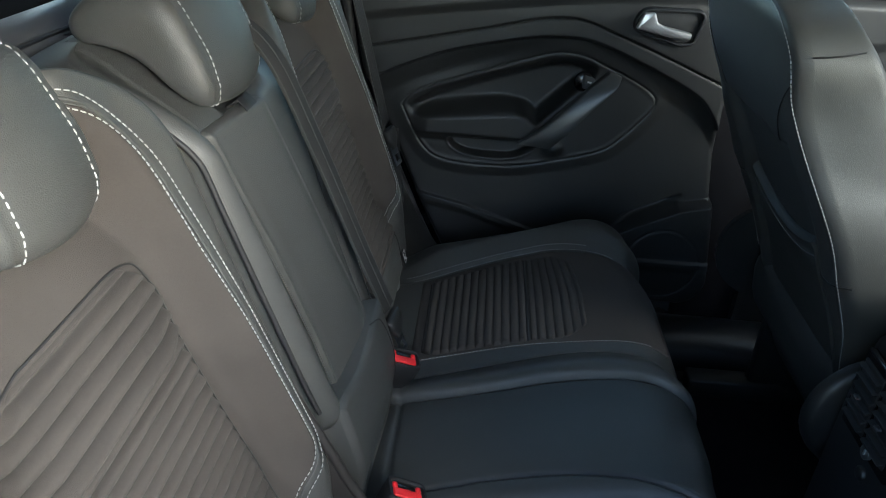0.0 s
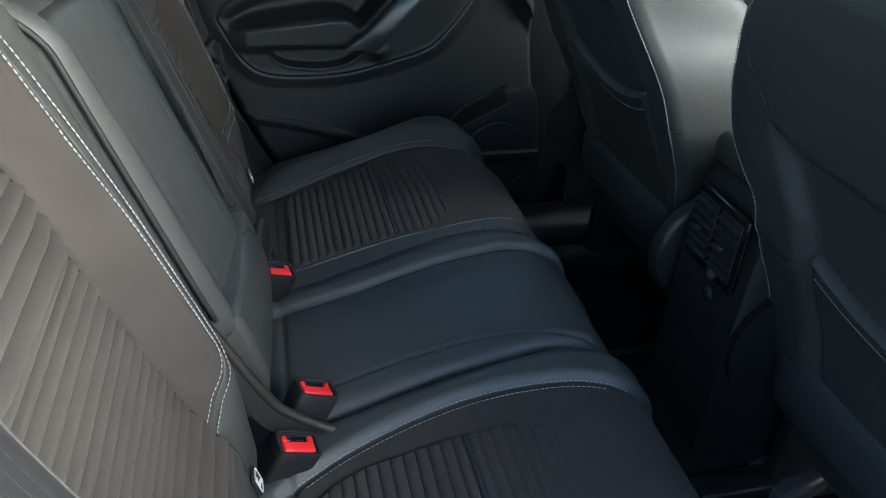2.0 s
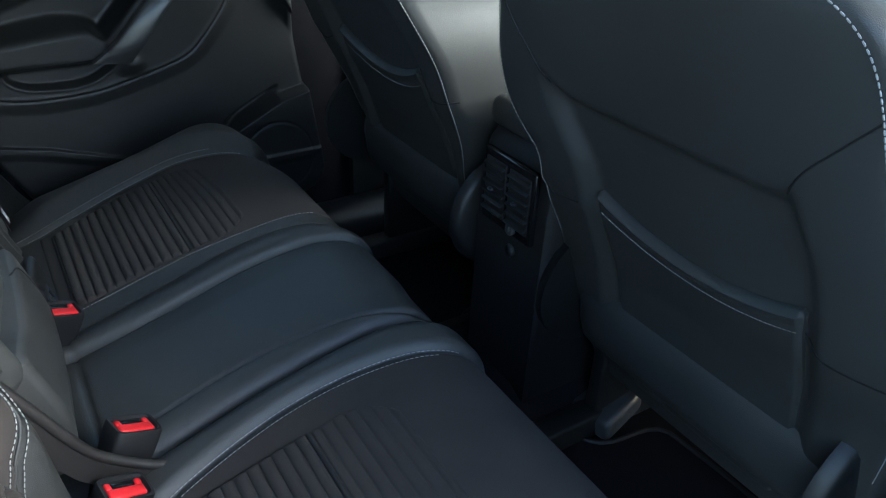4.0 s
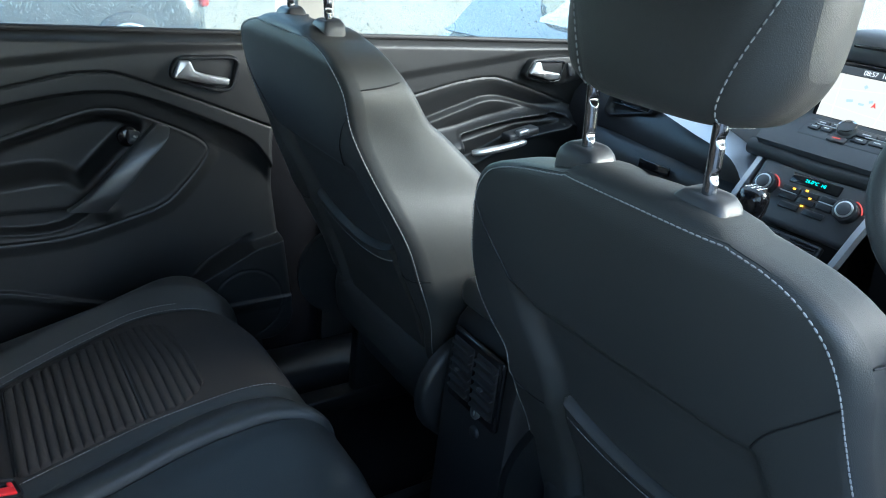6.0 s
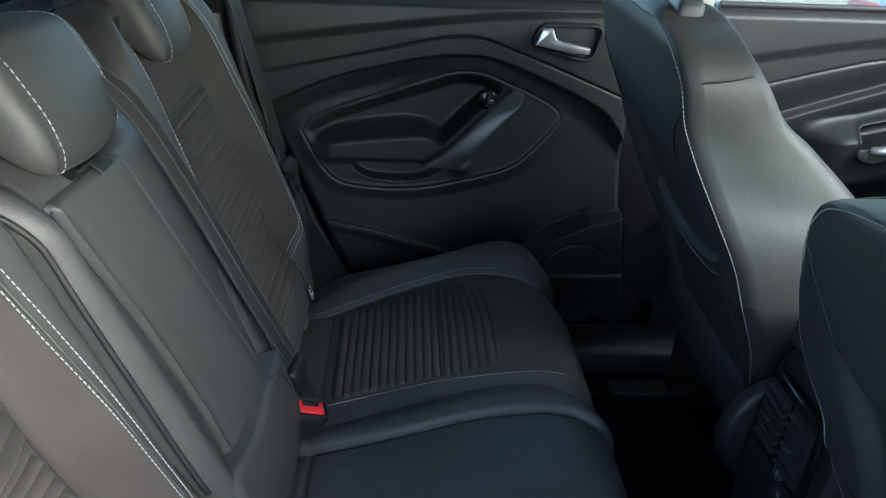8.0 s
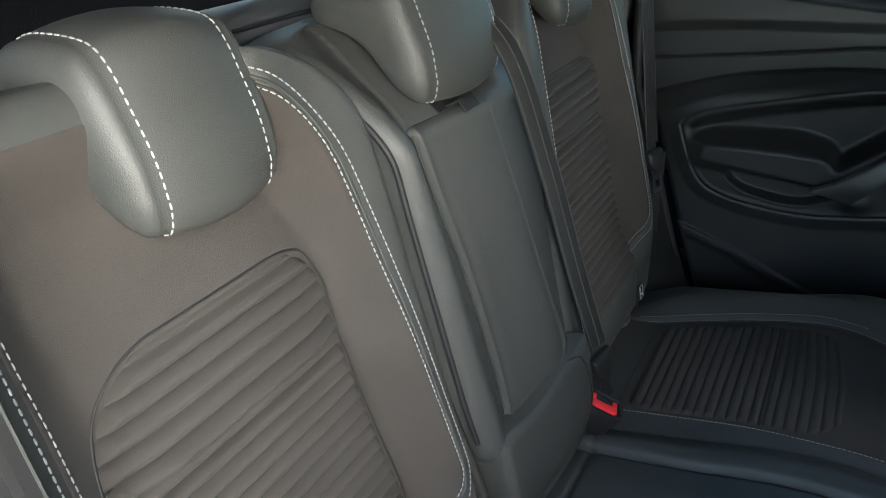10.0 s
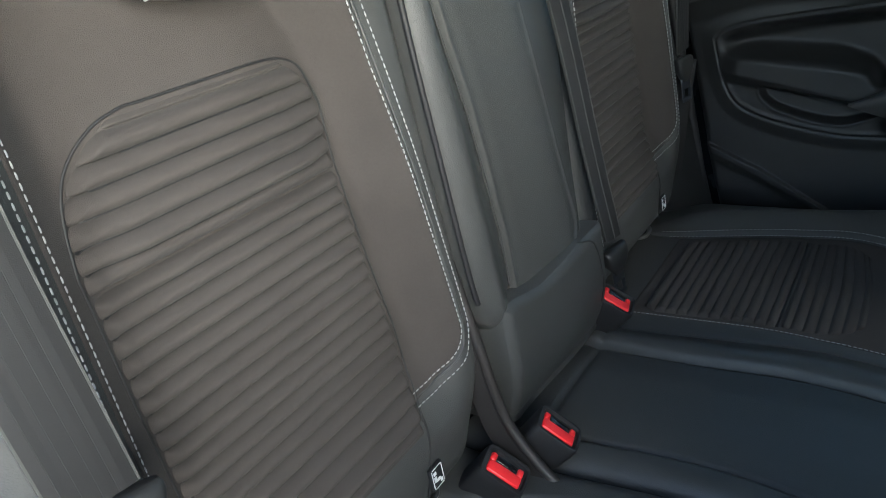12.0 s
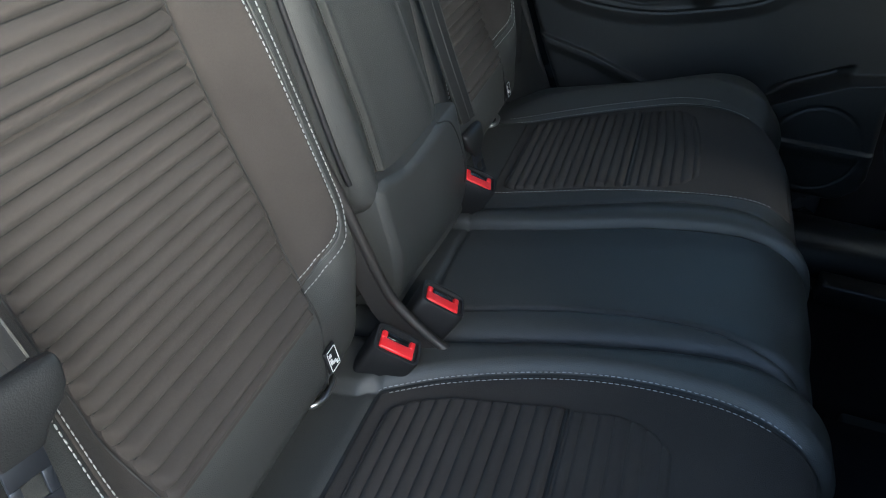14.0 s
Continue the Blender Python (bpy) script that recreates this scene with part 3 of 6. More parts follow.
def quarter_trim(side, y0, y1):
    """The plastic wheel-arch lining between the backrest and the door."""
    p = []
    for k in np.linspace(0, 1, 40):
        x, z = np.interp(k, [0, 0.3, 0.6, 1], [-0.14, -0.05, 0.02, 0.12]), np.interp(k, [0, 0.3, 0.6, 1], [0.72, 0.52, 0.37, 0.22])
        p.append([(x - 0.05 * (1 - j) + 0.006 * math.sin(j * 3.1), y0 + (y1 - y0) * j, z - 0.02 * (1 - j)) for j in np.linspace(0, 1, 16)])
    P = np.array(p)
    ob = part("wheel_arch_trim_" + side, slab(P, P + np.array((-0.09, 0, -0.05))), PLASTIC)
    tagged(ob, "dark plastic wheel arch lining beside the rear seat", "trim", kind="structure")


quarter_trim("left", 0.545, 0.68)
quarter_trim("right", -0.622, -0.70)
# load cover cassette and shelf behind the bench
cover = thing("load_cover", "dark grey roller load cover behind the rear seat", "load cover")
part("cassette", tube([(-0.315, y, 0.925) for y in np.linspace(-0.56, 0.56, 20)], 0.042, 20, 0.55), PLASTIC_GREY, cover)
part("blind", block((0.66, 1.10, 0.004), 0.001, Matrix.Translation((-0.68, 0, 0.935))), CARPET, cover, "black fabric blind drawn to the rear")
part("edge_strip", tube([(-0.278, y, 0.938) for y in np.linspace(-0.56, 0.56, 20)], 0.0025, 8), PLASTIC_SMOOTH, cover, "smooth grey edge strip")
for s in (-1, 1):
    shelf = part("side_ledge", block((0.95, 0.16, 0.03), 0.008, Matrix.Translation((-0.70, s * 0.63, 0.905))), PLASTIC)
    tagged(shelf, "dark plastic boot side ledge", "trim", kind="structure")
    ob = part("seat_riser", block((0.42, 0.50, 0.17), 0.01, Matrix.Translation((0.20, s * 0.30, 0.135))), CARPET)
    tagged(ob, "carpeted riser under the rear bench", "floor", kind="structure")
boot = part("boot_floor", block((1.0, 1.36, 0.05), 0.005, Matrix.Translation((-0.78, 0, 0.30))), CARPET)
tagged(boot, "black carpeted boot floor", "floor", kind="structure")

# ---- rear bench ----
bench = thing("rear_bench", "black leather rear bench with ribbed charcoal fabric centres and pale stitching", "car seat")


def group_part(name, label=""):
    """An empty that gathers the pieces of one part of the bench."""
    ob = new(name)
    ob.parent, ob.empty_display_size = bench, 0.05
    return tagged(ob, label)


def patch(surf, v0, v1, left, right, nv, nu, height, edge=0.008, sink=0.004, corner=(0.02, 0.02, 0.02, 0.02), thick=0.006):
    """A sewn panel laid on a surface; corner: radii at v0 left, v0 right, v1 left, v1 right."""
    v = np.linspace(v0, v1, nv)
    L, R = np.array([left(q) for q in v]), np.array([right(q) for q in v])
    for k, (end, side) in enumerate(((v0, 0), (v0, 1), (v1, 0), (v1, 1))):
        r = corner[k]
        if r <= 0:
            continue
        dv = np.clip(np.abs(v - end), 0, r)
        inset = r - np.sqrt(np.maximum(r * r - (r - dv) ** 2, 0))
        if side == 0:
            L = L + inset
        else:
            R = R - inset
    a = np.linspace(0, 1, nu)
    a = 0.5 - 0.5 * np.cos(np.pi * a) * (0.35 + 0.65 * np.abs(np.cos(np.pi * a)))
    V = np.repeat(v[:, None], nu, 1)
    Y = L[:, None] + (R - L)[:, None] * a[None]
    d = np.minimum(np.minimum(Y - L[:, None], R[:, None] - Y), np.minimum(V - v0, v1 - V))
    h = -sink + (height(Y, V, d) + sink) * ease(d / edge)
    P = surf(Y, V, h)
    return slab(P, surf(Y, V, h * 0 - sink - thick))


def back_x(z):
    return -0.013 - 0.29 * (z - 0.496)


def back_point(y, z, h):
    return np.stack([back_x(z) + 0.96 * h, y + 0 * z, z + 0.278 * h], -1)


def ribs(v, start, pitch, depth):
    """Soft rolls whose fullest line lies low, as they sag a little."""
    u = ((v - start) / pitch) % 1.0
    return depth * np.sin(np.pi * np.clip(u, 0, 1) ** 0.88).clip(0, 1) ** 0.55


# one outer backrest, built where the driver's side one stands
Y0, Z0, Z1 = -0.615, 0.380, 0.980


INNER = smooth_line([(-0.240, 0.365), (-0.216, 0.396), (-0.190, 0.45), (-0.176, 0.50), (-0.178, 0.55), (-0.184, 0.60), (-0.194, 0.70), (-0.202, 0.79), (-0.207, 0.85), (-0.215, 0.90), (-0.233, 0.935), (-0.258, 0.957), (-0.30, 0.971), (-0.378, 0.978), (-0.42, 0.980)], 90)


def inner_edge(z):
    """Where the outer backrest ends beside the middle one."""
    return np.interp(z, INNER[:, 1], INNER[:, 0])


def back_shape(y, z):
    """Bolsters either side of a hollow centre."""
    inner = 0.010 * bump(y, -0.245, -0.10, 0.05) * ease((z - 0.40) / 0.1)
    outer = 0.012 * bump(y, -0.80, -0.56, 0.05)
    low = np.interp(z, [0.45, 0.55, 0.65, 0.73, 0.80, 0.84, 0.90, 0.95], [-0.232, -0.240, -0.253, -0.268, -0.278, -0.290, -0.305, -0.33])
    hollow = ease((low + 0.032 - y) / 0.036) * ease((y + 0.553) / 0.052)
    depth = 0.034 * ease((z - 0.44) / 0.10) + 0.014 * ease((z - 0.81) / 0.06) - 0.030 * ease((z - 0.90) / 0.06)
    return inner + outer - depth * hollow - 0.012 * ease((z - 0.88) / 0.1)


def outer_backrest():
    t = group_part("backrest", "backrest with ribbed charcoal fabric centre")
    nz, ny, r = 120, 130, 0.11
    z = Z0 + (Z1 - Z0) * (0.5 - 0.5 * np.cos(np.linspace(0, np.pi, nz)))
    inset = r - np.sqrt(np.maximum(r * r - np.clip(z - (Z1 - r), 0, r) ** 2, 0))
    L = Y0 + inset
    R = np.array([inner_edge(q) for q in z])
    a = 0.5 - 0.5 * np.cos(np.linspace(0, np.pi, ny))
    Yg, Zg = L[:, None] + (R - L)[:, None] * a[None], np.repeat(z[:, None], ny, 1)
    d = np.minimum(np.minimum(Yg - L[:, None], R[:, None] - Yg), Z1 - Zg)
    h = back_shape(Yg, Zg) + edge_round(d, 0.018) + edge_round(Zg - Z0, 0.030)
    P = back_point(Yg, Zg, h)
    part("leather_cover", slab(P, back_point(Yg, Zg, h * 0 - 0.085)), LEATHER, t)

    def surf(y, v, h):
        lid = np.minimum(Z1 - v, 0.2)
        return back_point(y, v, back_shape(y, v) + edge_round(lid, 0.034) + h)

    SEAM = [(-0.345, 0.962), (-0.318, 0.955), (-0.292, 0.938), (-0.272, 0.910), (-0.258, 0.875), (-0.249, 0.830), (-0.237, 0.762), (-0.226, 0.70), (-0.213, 0.615), (-0.205, 0.56), (-0.203, 0.535), (-0.211, 0.511), (-0.226, 0.497), (-0.248, 0.490), (-0.276, 0.488)]
    stitch = line_of([(b, a) for a, b in SEAM[::-1]])
    outer = lambda v: -0.541
    part("fabric_cover", patch(surf, 0.458, 0.958, outer, lambda v: stitch(v) - 0.001, 110, 90, lambda y, v, d: 0.002 + 0 * y, edge=0.004, sink=0.001, corner=(0, 0, 0.05, 0.0)), FABRIC, t, "charcoal woven fabric")
    NOTCH = 0.724

    def rib_height(y, v, d):
        over = np.maximum(v - NOTCH, 0)
        fold = 0.024 * ease(d / 0.05) * np.exp(-over / 0.030) * ease(over / 0.022)
        return 0.001 + ribs(v, NOTCH, 0.0147, 0.0112) + fold + groove(v - NOTCH, 0.003, 0.006)
    left, right = line_of([(0.44, -0.506), (0.50, -0.509), (0.56, -0.512), (0.65, -0.518), (0.75, -0.521), (0.84, -0.519)]), line_of([(0.44, -0.290), (0.475, -0.273), (0.50, -0.262), (0.53, -0.256), (0.56, -0.257), (0.65, -0.270), (0.73, -0.279), (0.78, -0.279), (0.84, -0.283)])
    part("ribbed_insert", patch(surf, NOTCH - 18 * 0.0147, NOTCH + 6.6 * 0.0147, left, right, 24 * 28 + 1, 72, rib_height, edge=0.013, sink=0.001, corner=(0.004, 0.004, 0.080, 0.046)), FABRIC, t, "horizontally ribbed charcoal fabric insert")
    TOP = NOTCH + 6.6 * 0.0147
    # dark cords laid in the rib grooves: their shade put into the colour
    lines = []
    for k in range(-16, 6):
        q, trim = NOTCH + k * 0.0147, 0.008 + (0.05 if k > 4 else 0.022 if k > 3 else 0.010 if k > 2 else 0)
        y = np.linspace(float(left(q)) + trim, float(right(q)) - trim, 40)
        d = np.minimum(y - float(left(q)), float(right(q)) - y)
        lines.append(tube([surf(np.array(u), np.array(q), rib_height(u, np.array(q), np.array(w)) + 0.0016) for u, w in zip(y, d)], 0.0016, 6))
    part("channel_seams", merged(*lines), WEBBING, t, "dark cords standing for the shade in the sewn channels between the ribs")
    border = [(right(q), q) for q in np.linspace(0.47, TOP - 0.045, 50)] + [(-0.284, TOP - 0.028), (-0.293, TOP - 0.010), (-0.312, TOP - 0.002)] + [(a, TOP) for a in np.linspace(-0.335, -0.450, 12)] + [(-0.474, TOP - 0.006), (-0.497, TOP - 0.022), (-0.512, TOP - 0.048)] + [(left(q), q) for q in np.linspace(TOP - 0.080, 0.47, 50)]
    border = smooth_line(border, 220)
    part("insert_seam", tube([surf(np.array(float(y)), np.array(float(q)), np.array(0.0022)) for y, q in border], 0.0011, 6), WEBBING, t, "dark seam round the insert")
    rows, seam2 = [], smooth_line(SEAM, 120)
    tang = np.gradient(seam2, axis=0)
    side = np.stack([-tang[:, 1], tang[:, 0]], 1) / np.linalg.norm(tang, axis=1, keepdims=True)
    for off in (-0.0058, 0.0058):
        rows.append([surf(np.array(y), np.array(q), np.array(0.0030)) for y, q in seam2 + side * off])
        rows.append([surf(np.array(-0.541 + off), np.array(q), np.array(0.0022)) for q in np.linspace(0.93, 0.42, 70)])
    stitches(rows, t)
    part("seam_cord", tube([surf(np.array(y), np.array(q), np.array(0.0008)) for y, q in seam2], 0.0018, 6), LEATHER, t)
    part("panel_seam", tube([surf(np.array(a), np.array(b), np.array(0.0004)) for a, b in smooth_line([(-0.268, 0.487), (-0.276, 0.455), (-0.290, 0.420), (-0.300, 0.395)], 16)], 0.0012, 5), WEBBING, t)
    seat_tag = part("seat_tag", block((0.004, 0.021, 0.026), 0.001, Matrix.Translation(tuple(surf(np.array(-0.285), np.array(0.416), np.array(0.004)))) @ Euler((0, radians(-16), 0)).to_matrix().to_4x4()), RUBBER, t, "black tag with a small white child seat symbol")
    for dy, dz, sy, sz in ((-0.004, 0.0055, 0.004, 0.0035), (-0.0045, -0.001, 0.0035, 0.006), (0.0, -0.0035, 0.006, 0.003), (0.0045, -0.0065, 0.003, 0.004), (0.0, 0.0108, 0.015, 0.0006), (0.0, -0.0108, 0.015, 0.0006), (0.0082, 0.0, 0.0006, 0.021), (-0.0082, 0.0, 0.0006, 0.021)):
        part("print", block((0.0012, sy, sz), 0, Matrix.Translation(tuple(surf(np.array(-0.285 + dy), np.array(0.416 + dz), np.array(0.0062)))) @ Euler((0, radians(-16), 0)).to_matrix().to_4x4()), WHITE_INK, t, "white printed mark")
    return t


HEAD = smooth_line([(-0.112, 0.903), (-0.119, 0.931), (-0.133, 0.960), (-0.144, 0.979), (-0.162, 0.991), (-0.208, 0.988), (-0.233, 0.974), (-0.246, 0.956), (-0.240, 0.941), (-0.219, 0.938), (-0.193, 0.931), (-0.171, 0.917), (-0.145, 0.893), (-0.127, 0.883), (-0.115, 0.886), (-0.112, 0.903)], 61)[:-1]


def headrest(label, seam, half, at_y, lift, back=0.0, size=1.0):
    """A low rear headrest, curved over the top of the backrest, with a sewn front panel between two side cheeks."""
    t = thing("rear_headrest", label, "headrest", "rear headrests", at=(back, at_y, lift))
    mid, rings = HEAD.mean(0), []

    def ring(y):
        e = min(abs(y) / seam, 1)
        p = mid + (HEAD - mid) * size
        low = ease((0.95 - p[:, 1]) / 0.06) * ease((p[:, 0] + 0.17) / 0.04)
        p[:, 0] += 0.009 * (1 - e * e) * ease((p[:, 0] + 0.24) / 0.08)
        p[:, 1] -= 0.005 * (1 - e * e) * low
        p[:, 1] += 0.008 * (1 - e * e) * ease((p[:, 1] - 0.97) / 0.02)
        k = 1.0
        if abs(y) > seam:
            q = (abs(y) - seam) / (half - seam)
            k = 0.42 + 0.58 * math.sqrt(max(0, 1 - q ** 2.2))
        k -= 0.007 * math.exp(-((abs(y) - seam) / 0.0025) ** 2)
        return [(v[0], y, v[1]) for v in mid + (p - mid) * k]
    inner = np.linspace(-seam, seam, 25)
    outer = half - (half - seam) * (1 - np.sin(np.linspace(0, np.pi / 2, 14)[1:]))
    ys = np.concatenate([-outer[::-1], inner, outer])
    part("cushion", loft([ring(y) for y in ys]), LEATHER, t)
    lines = []
    for s in (-1, 1):
        p = np.array(ring(s * (seam - 0.005)))
        c = p.mean(0)
        loop = c + (p - c) * 1.006
        lines.append(list(loop[46:]) + list(loop[:28]))
    stitches(lines, t, r=0.0008, length=0.0044, pitch=0.0068)
    for s in (-1, 1):
        part("post", tube([(-0.175, s * 0.035, 0.86), (-0.178, s * 0.035, 0.94)], 0.005, 12), STEEL, t, "steel post")
    return t


right_back = outer_backrest()
left_back = copy_thing(right_back, Matrix.Translation((0, 0.705, 0)))
headrest("black leather rear headrest with pale stitched seams on driver side backrest", 0.052, 0.071, -0.366, -0.008, -0.029, 1.06)
headrest("black leather rear headrest with pale stitched seams on passenger side backrest", 0.052, 0.071, 0.293, 0.002, -0.010)
headrest("black leather middle rear headrest with pale stitched side seams", 0.070, 0.089, -0.053, 0.0)


def plain_back(t, name, mat, y0, y1, z0, z1, lift, r, round_top, thick, lines=(), wide=None):
    """A padded upright panel lying lift in front of the backrest plane."""
    nz, ny = 80, 60
    z = z0 + (z1 - z0) * (0.5 - 0.5 * np.cos(np.linspace(0, np.pi, nz)))
    inset = round_top - np.sqrt(np.maximum(round_top ** 2 - np.clip(z - (z1 - round_top), 0, round_top) ** 2, 0))
    w = np.array([wide(q) if wide else 0 for q in z])
    L, R = y0 + inset + w, y1 - inset - w
    a = 0.5 - 0.5 * np.cos(np.linspace(0, np.pi, ny))
    Yg, Zg = L[:, None] + (R - L)[:, None] * a[None], np.repeat(z[:, None], ny, 1)
    d = np.minimum(np.minimum(Yg - L[:, None], R[:, None] - Yg), np.minimum(z1 - Zg, Zg - z0))
    h = lift + edge_round(d, r)
    for f in lines:
        h = h + f(Yg, Zg)
    return part(name, slab(back_point(Yg, Zg, h), back_point(Yg, Zg, h * 0 + lift - thick)), mat, t)


middle = group_part("middle_backrest", "narrow leather middle backrest")
MID_L = smooth_line([(-0.150, 0.500), (-0.164, 0.518), (-0.174, 0.555), (-0.180, 0.60), (-0.189, 0.70), (-0.197, 0.79), (-0.201, 0.85), (-0.209, 0.90), (-0.224, 0.932), (-0.234, 0.946), (-0.232, 0.955), (-0.215, 0.962), (-0.180, 0.967), (-0.140, 0.969), (-0.09, 0.970)], 100)
MID_R = smooth_line([(0.095, 0.500), (0.100, 0.60), (0.104, 0.70), (0.106, 0.80), (0.108, 0.87), (0.104, 0.905), (0.094, 0.928), (0.076, 0.944), (0.046, 0.954), (0.0, 0.960), (-0.06, 0.963)], 100)
PANEL_L = line_of([(0.50, -0.086), (0.58, -0.090), (0.67, -0.104), (0.72, -0.113), (0.79, -0.132), (0.87, -0.150)])
PANEL_R = line_of([(0.50, 0.055), (0.55, 0.050), (0.64, 0.026), (0.75, -0.002), (0.80, -0.016), (0.87, -0.036)])


def middle_profile(y, z, left, right):
    """Height across the middle backrest: outer roll, armrest hollow, inner fold."""
    p, q = PANEL_L(z), PANEL_R(z)
    a = (y - left) / (p - left)
    roll = 0.026 - 0.026 * ease((a - 0.25) / 0.75)
    panel = 0.002 + 0.020 * ease((y - p) / (q - p))
    fold = 0.022 - 0.012 * ease((y - q) / (right - q))
    return np.where(y < p, roll, np.where(y < q, panel, fold))


def middle_cover():
    nz, ny = 120, 130
    z = 0.500 + 0.470 * (0.5 - 0.5 * np.cos(np.linspace(0, np.pi, nz)))
    L, R = np.interp(z, MID_L[:, 1], MID_L[:, 0]), np.interp(z, MID_R[:, 1], MID_R[:, 0])
    R = np.maximum(R, L + 0.004)
    a = np.linspace(0, 1, ny)
    a = a - 0.10 * np.sin(2 * np.pi * a)
    Y, Z = L[:, None] + (R - L)[:, None] * a[None], np.repeat(z[:, None], ny, 1)
    d = np.minimum(np.minimum(Y - L[:, None], R[:, None] - Y), np.minimum(Z - 0.500, 0.970 - Z))
    h = middle_profile(Y, Z, L[:, None], R[:, None])
    p, q = PANEL_L(Z), PANEL_R(Z)
    inside = ease((Y - p + 0.004) / 0.012) * ease((q - 0.004 - Y) / 0.012)
    h = h - 0.012 * inside * (Z < 0.866) - 0.040 * ease((Y - p - 0.045) / 0.02) * ease((q + 0.06 - Y) / 0.05) * ease((Z - 0.862) / 0.018)
    h = h - 0.080 * ease((Z - 0.845) / 0.135) + edge_round(d, 0.030)
    part("leather_cover", slab(back_point(Y, Z, h), back_point(Y, Z, h * 0 - 0.11)), LEATHER, middle)


middle_cover()


# added black cord: draws the shadow of the gap between the two backrests
gap_line = [back_point(np.array(np.interp(q, MID_L[:, 1], MID_L[:, 0]) - 0.003), np.array(q), np.array(0.014 - 0.075 * float(ease((q - 0.845) / 0.135)))) for q in np.linspace(0.545, 0.935, 60)]
part("edge_seal", tube(gap_line, 0.0030, 8), RUBBER, middle, "dark cord standing for the shadow in the gap beside the outer backrest")


PAD_TOP = line_of(smooth_line([(-0.146, 0.522), (-0.126, 0.525), (-0.095, 0.518), (-0.060, 0.513), (-0.010, 0.517), (0.030, 0.521), (0.098, 0.521)], 60))


def pad_point(y, z):
    """The full leather pad under the armrest."""
    d = np.minimum(np.minimum(y + 0.148 - 0.10 * np.clip(0.45 - z, 0, 1), (0.099 - y) * 0.7), PAD_TOP(y) + 0.002 - z)
    h = 0.030 + 0.009 * ease((y + 0.12) / 0.16) - 0.022 * np.clip((0.46 - z) / 0.08, 0, 1) ** 2 + edge_round(d, 0.014)
    return back_point(y, z, h)


def lower_pad():
    nz, ny = 60, 80
    a, b = 0.5 - 0.5 * np.cos(np.linspace(0, np.pi, ny)), 0.5 - 0.5 * np.cos(np.linspace(0, np.pi, nz))
    z0 = 0.372
    Z = z0 + (0.524 - z0) * b[:, None] + 0 * a[None]
    left = -0.147 + 0.10 * np.clip(0.45 - Z, 0, 1)
    Y = left + (0.098 - left) * a[None]
    Z = z0 + (PAD_TOP(Y) - z0) * b[:, None]
    P = pad_point(Y, Z)
    part("lower_pad", slab(P, back_point(Y, Z, 0 * Y - 0.07)), LEATHER, middle)
    arc = smooth_line([(0.030, 0.521), (0.055, 0.512), (0.070, 0.488), (0.076, 0.452), (0.074, 0.420)], 24)
    part("pad_seam", tube([pad_point(np.array(u), np.array(v)) for u, v in arc], 0.0012, 6), WEBBING, middle, "dark sewn seam")


lower_pad()
plain_back(middle, "side_cover", FABRIC, -0.196, 0.100, 0.39, 0.545, -0.002, 0.02, 0.03, 0.07, lines=[lambda Y, Z: -0.045 * ease((-0.105 - Y) / 0.09)])
arm = thing("folding_armrest", "black leather folding centre armrest stowed upright with plain sewn panel", "armrest")


def arm_surf(y, v, h):
    return back_point(y, v, middle_profile(y, v, -0.25, 0.105) + h)


part("leather_cover", patch(arm_surf, 0.490, 0.866, lambda v: PANEL_L(v) - 0.001, lambda v: PANEL_R(v) + 0.004, 90, 60,
                            lambda y, v, d: 0.001 + 0.003 * ease(d / 0.03) + 0.0022 * np.exp(-((d - 0.006) / 0.004) ** 2), edge=0.006, sink=0.010, corner=(0.012, 0.06, 0.008, 0.012), thick=0.045), LEATHER, arm)
part("edge_piping", tube([arm_surf(np.array(PANEL_L(v) - 0.001), np.array(v), np.array(0.0004 + 0.0002 * math.sin(v * 1500))) for v in np.linspace(0.520, 0.858, 260)], 0.0012, 6), LEATHER, arm, "puckered leather edge seam")
part("pull_strap", ribbon([(-0.128, -0.066, 0.862), (-0.108, -0.066, 0.876), (-0.098, -0.066, 0.866)], (0, 1, 0), 0.03, 0.003), WEBBING, arm, "black webbing pull loop")

# cushions: a profile from back to front, then displaced upwards
CP = smooth_line([(-0.03, 0.335), (0.03, 0.346), (0.12, 0.368), (0.25, 0.403), (0.35, 0.428), (0.41, 0.440), (0.447, 0.436), (0.473, 0.415), (0.486, 0.378), (0.484, 0.32), (0.470, 0.25), (0.455, 0.20)], 400)
CS = np.concatenate([[0], np.cumsum(np.linalg.norm(np.diff(CP, axis=0), axis=1))])
CN = np.gradient(CP, axis=0)
CN = np.stack([-CN[:, 1], CN[:, 0]], 1) / np.linalg.norm(CN, axis=1, keepdims=True)


def s_at(x):
    """The run along the cushion's profile at a place x, on its top."""
    k = int(np.argmax(CP[:, 0]))
    return np.interp(x, CP[:k, 0], CS[:k])


def cushion_point(y, s, h):
    x, z = np.interp(s, CS, CP[:, 0]), np.interp(s, CS, CP[:, 1])
    nx, nz = np.interp(s, CS, CN[:, 0]), np.interp(s, CS, CN[:, 1])
    x = x - 0.050 * ease((y - 0.30) / 0.25) * ease((x - 0.22) / 0.24)
    return np.stack([x + nx * h, y + 0 * x, z + nz * h], -1)


def x_at(s):
    return np.interp(s, CS, CP[:, 0])


def seam_line(pts):
    c = smooth_line(pts, 90)
    return lambda s: np.interp(x_at(s), c[:, 0], c[:, 1])


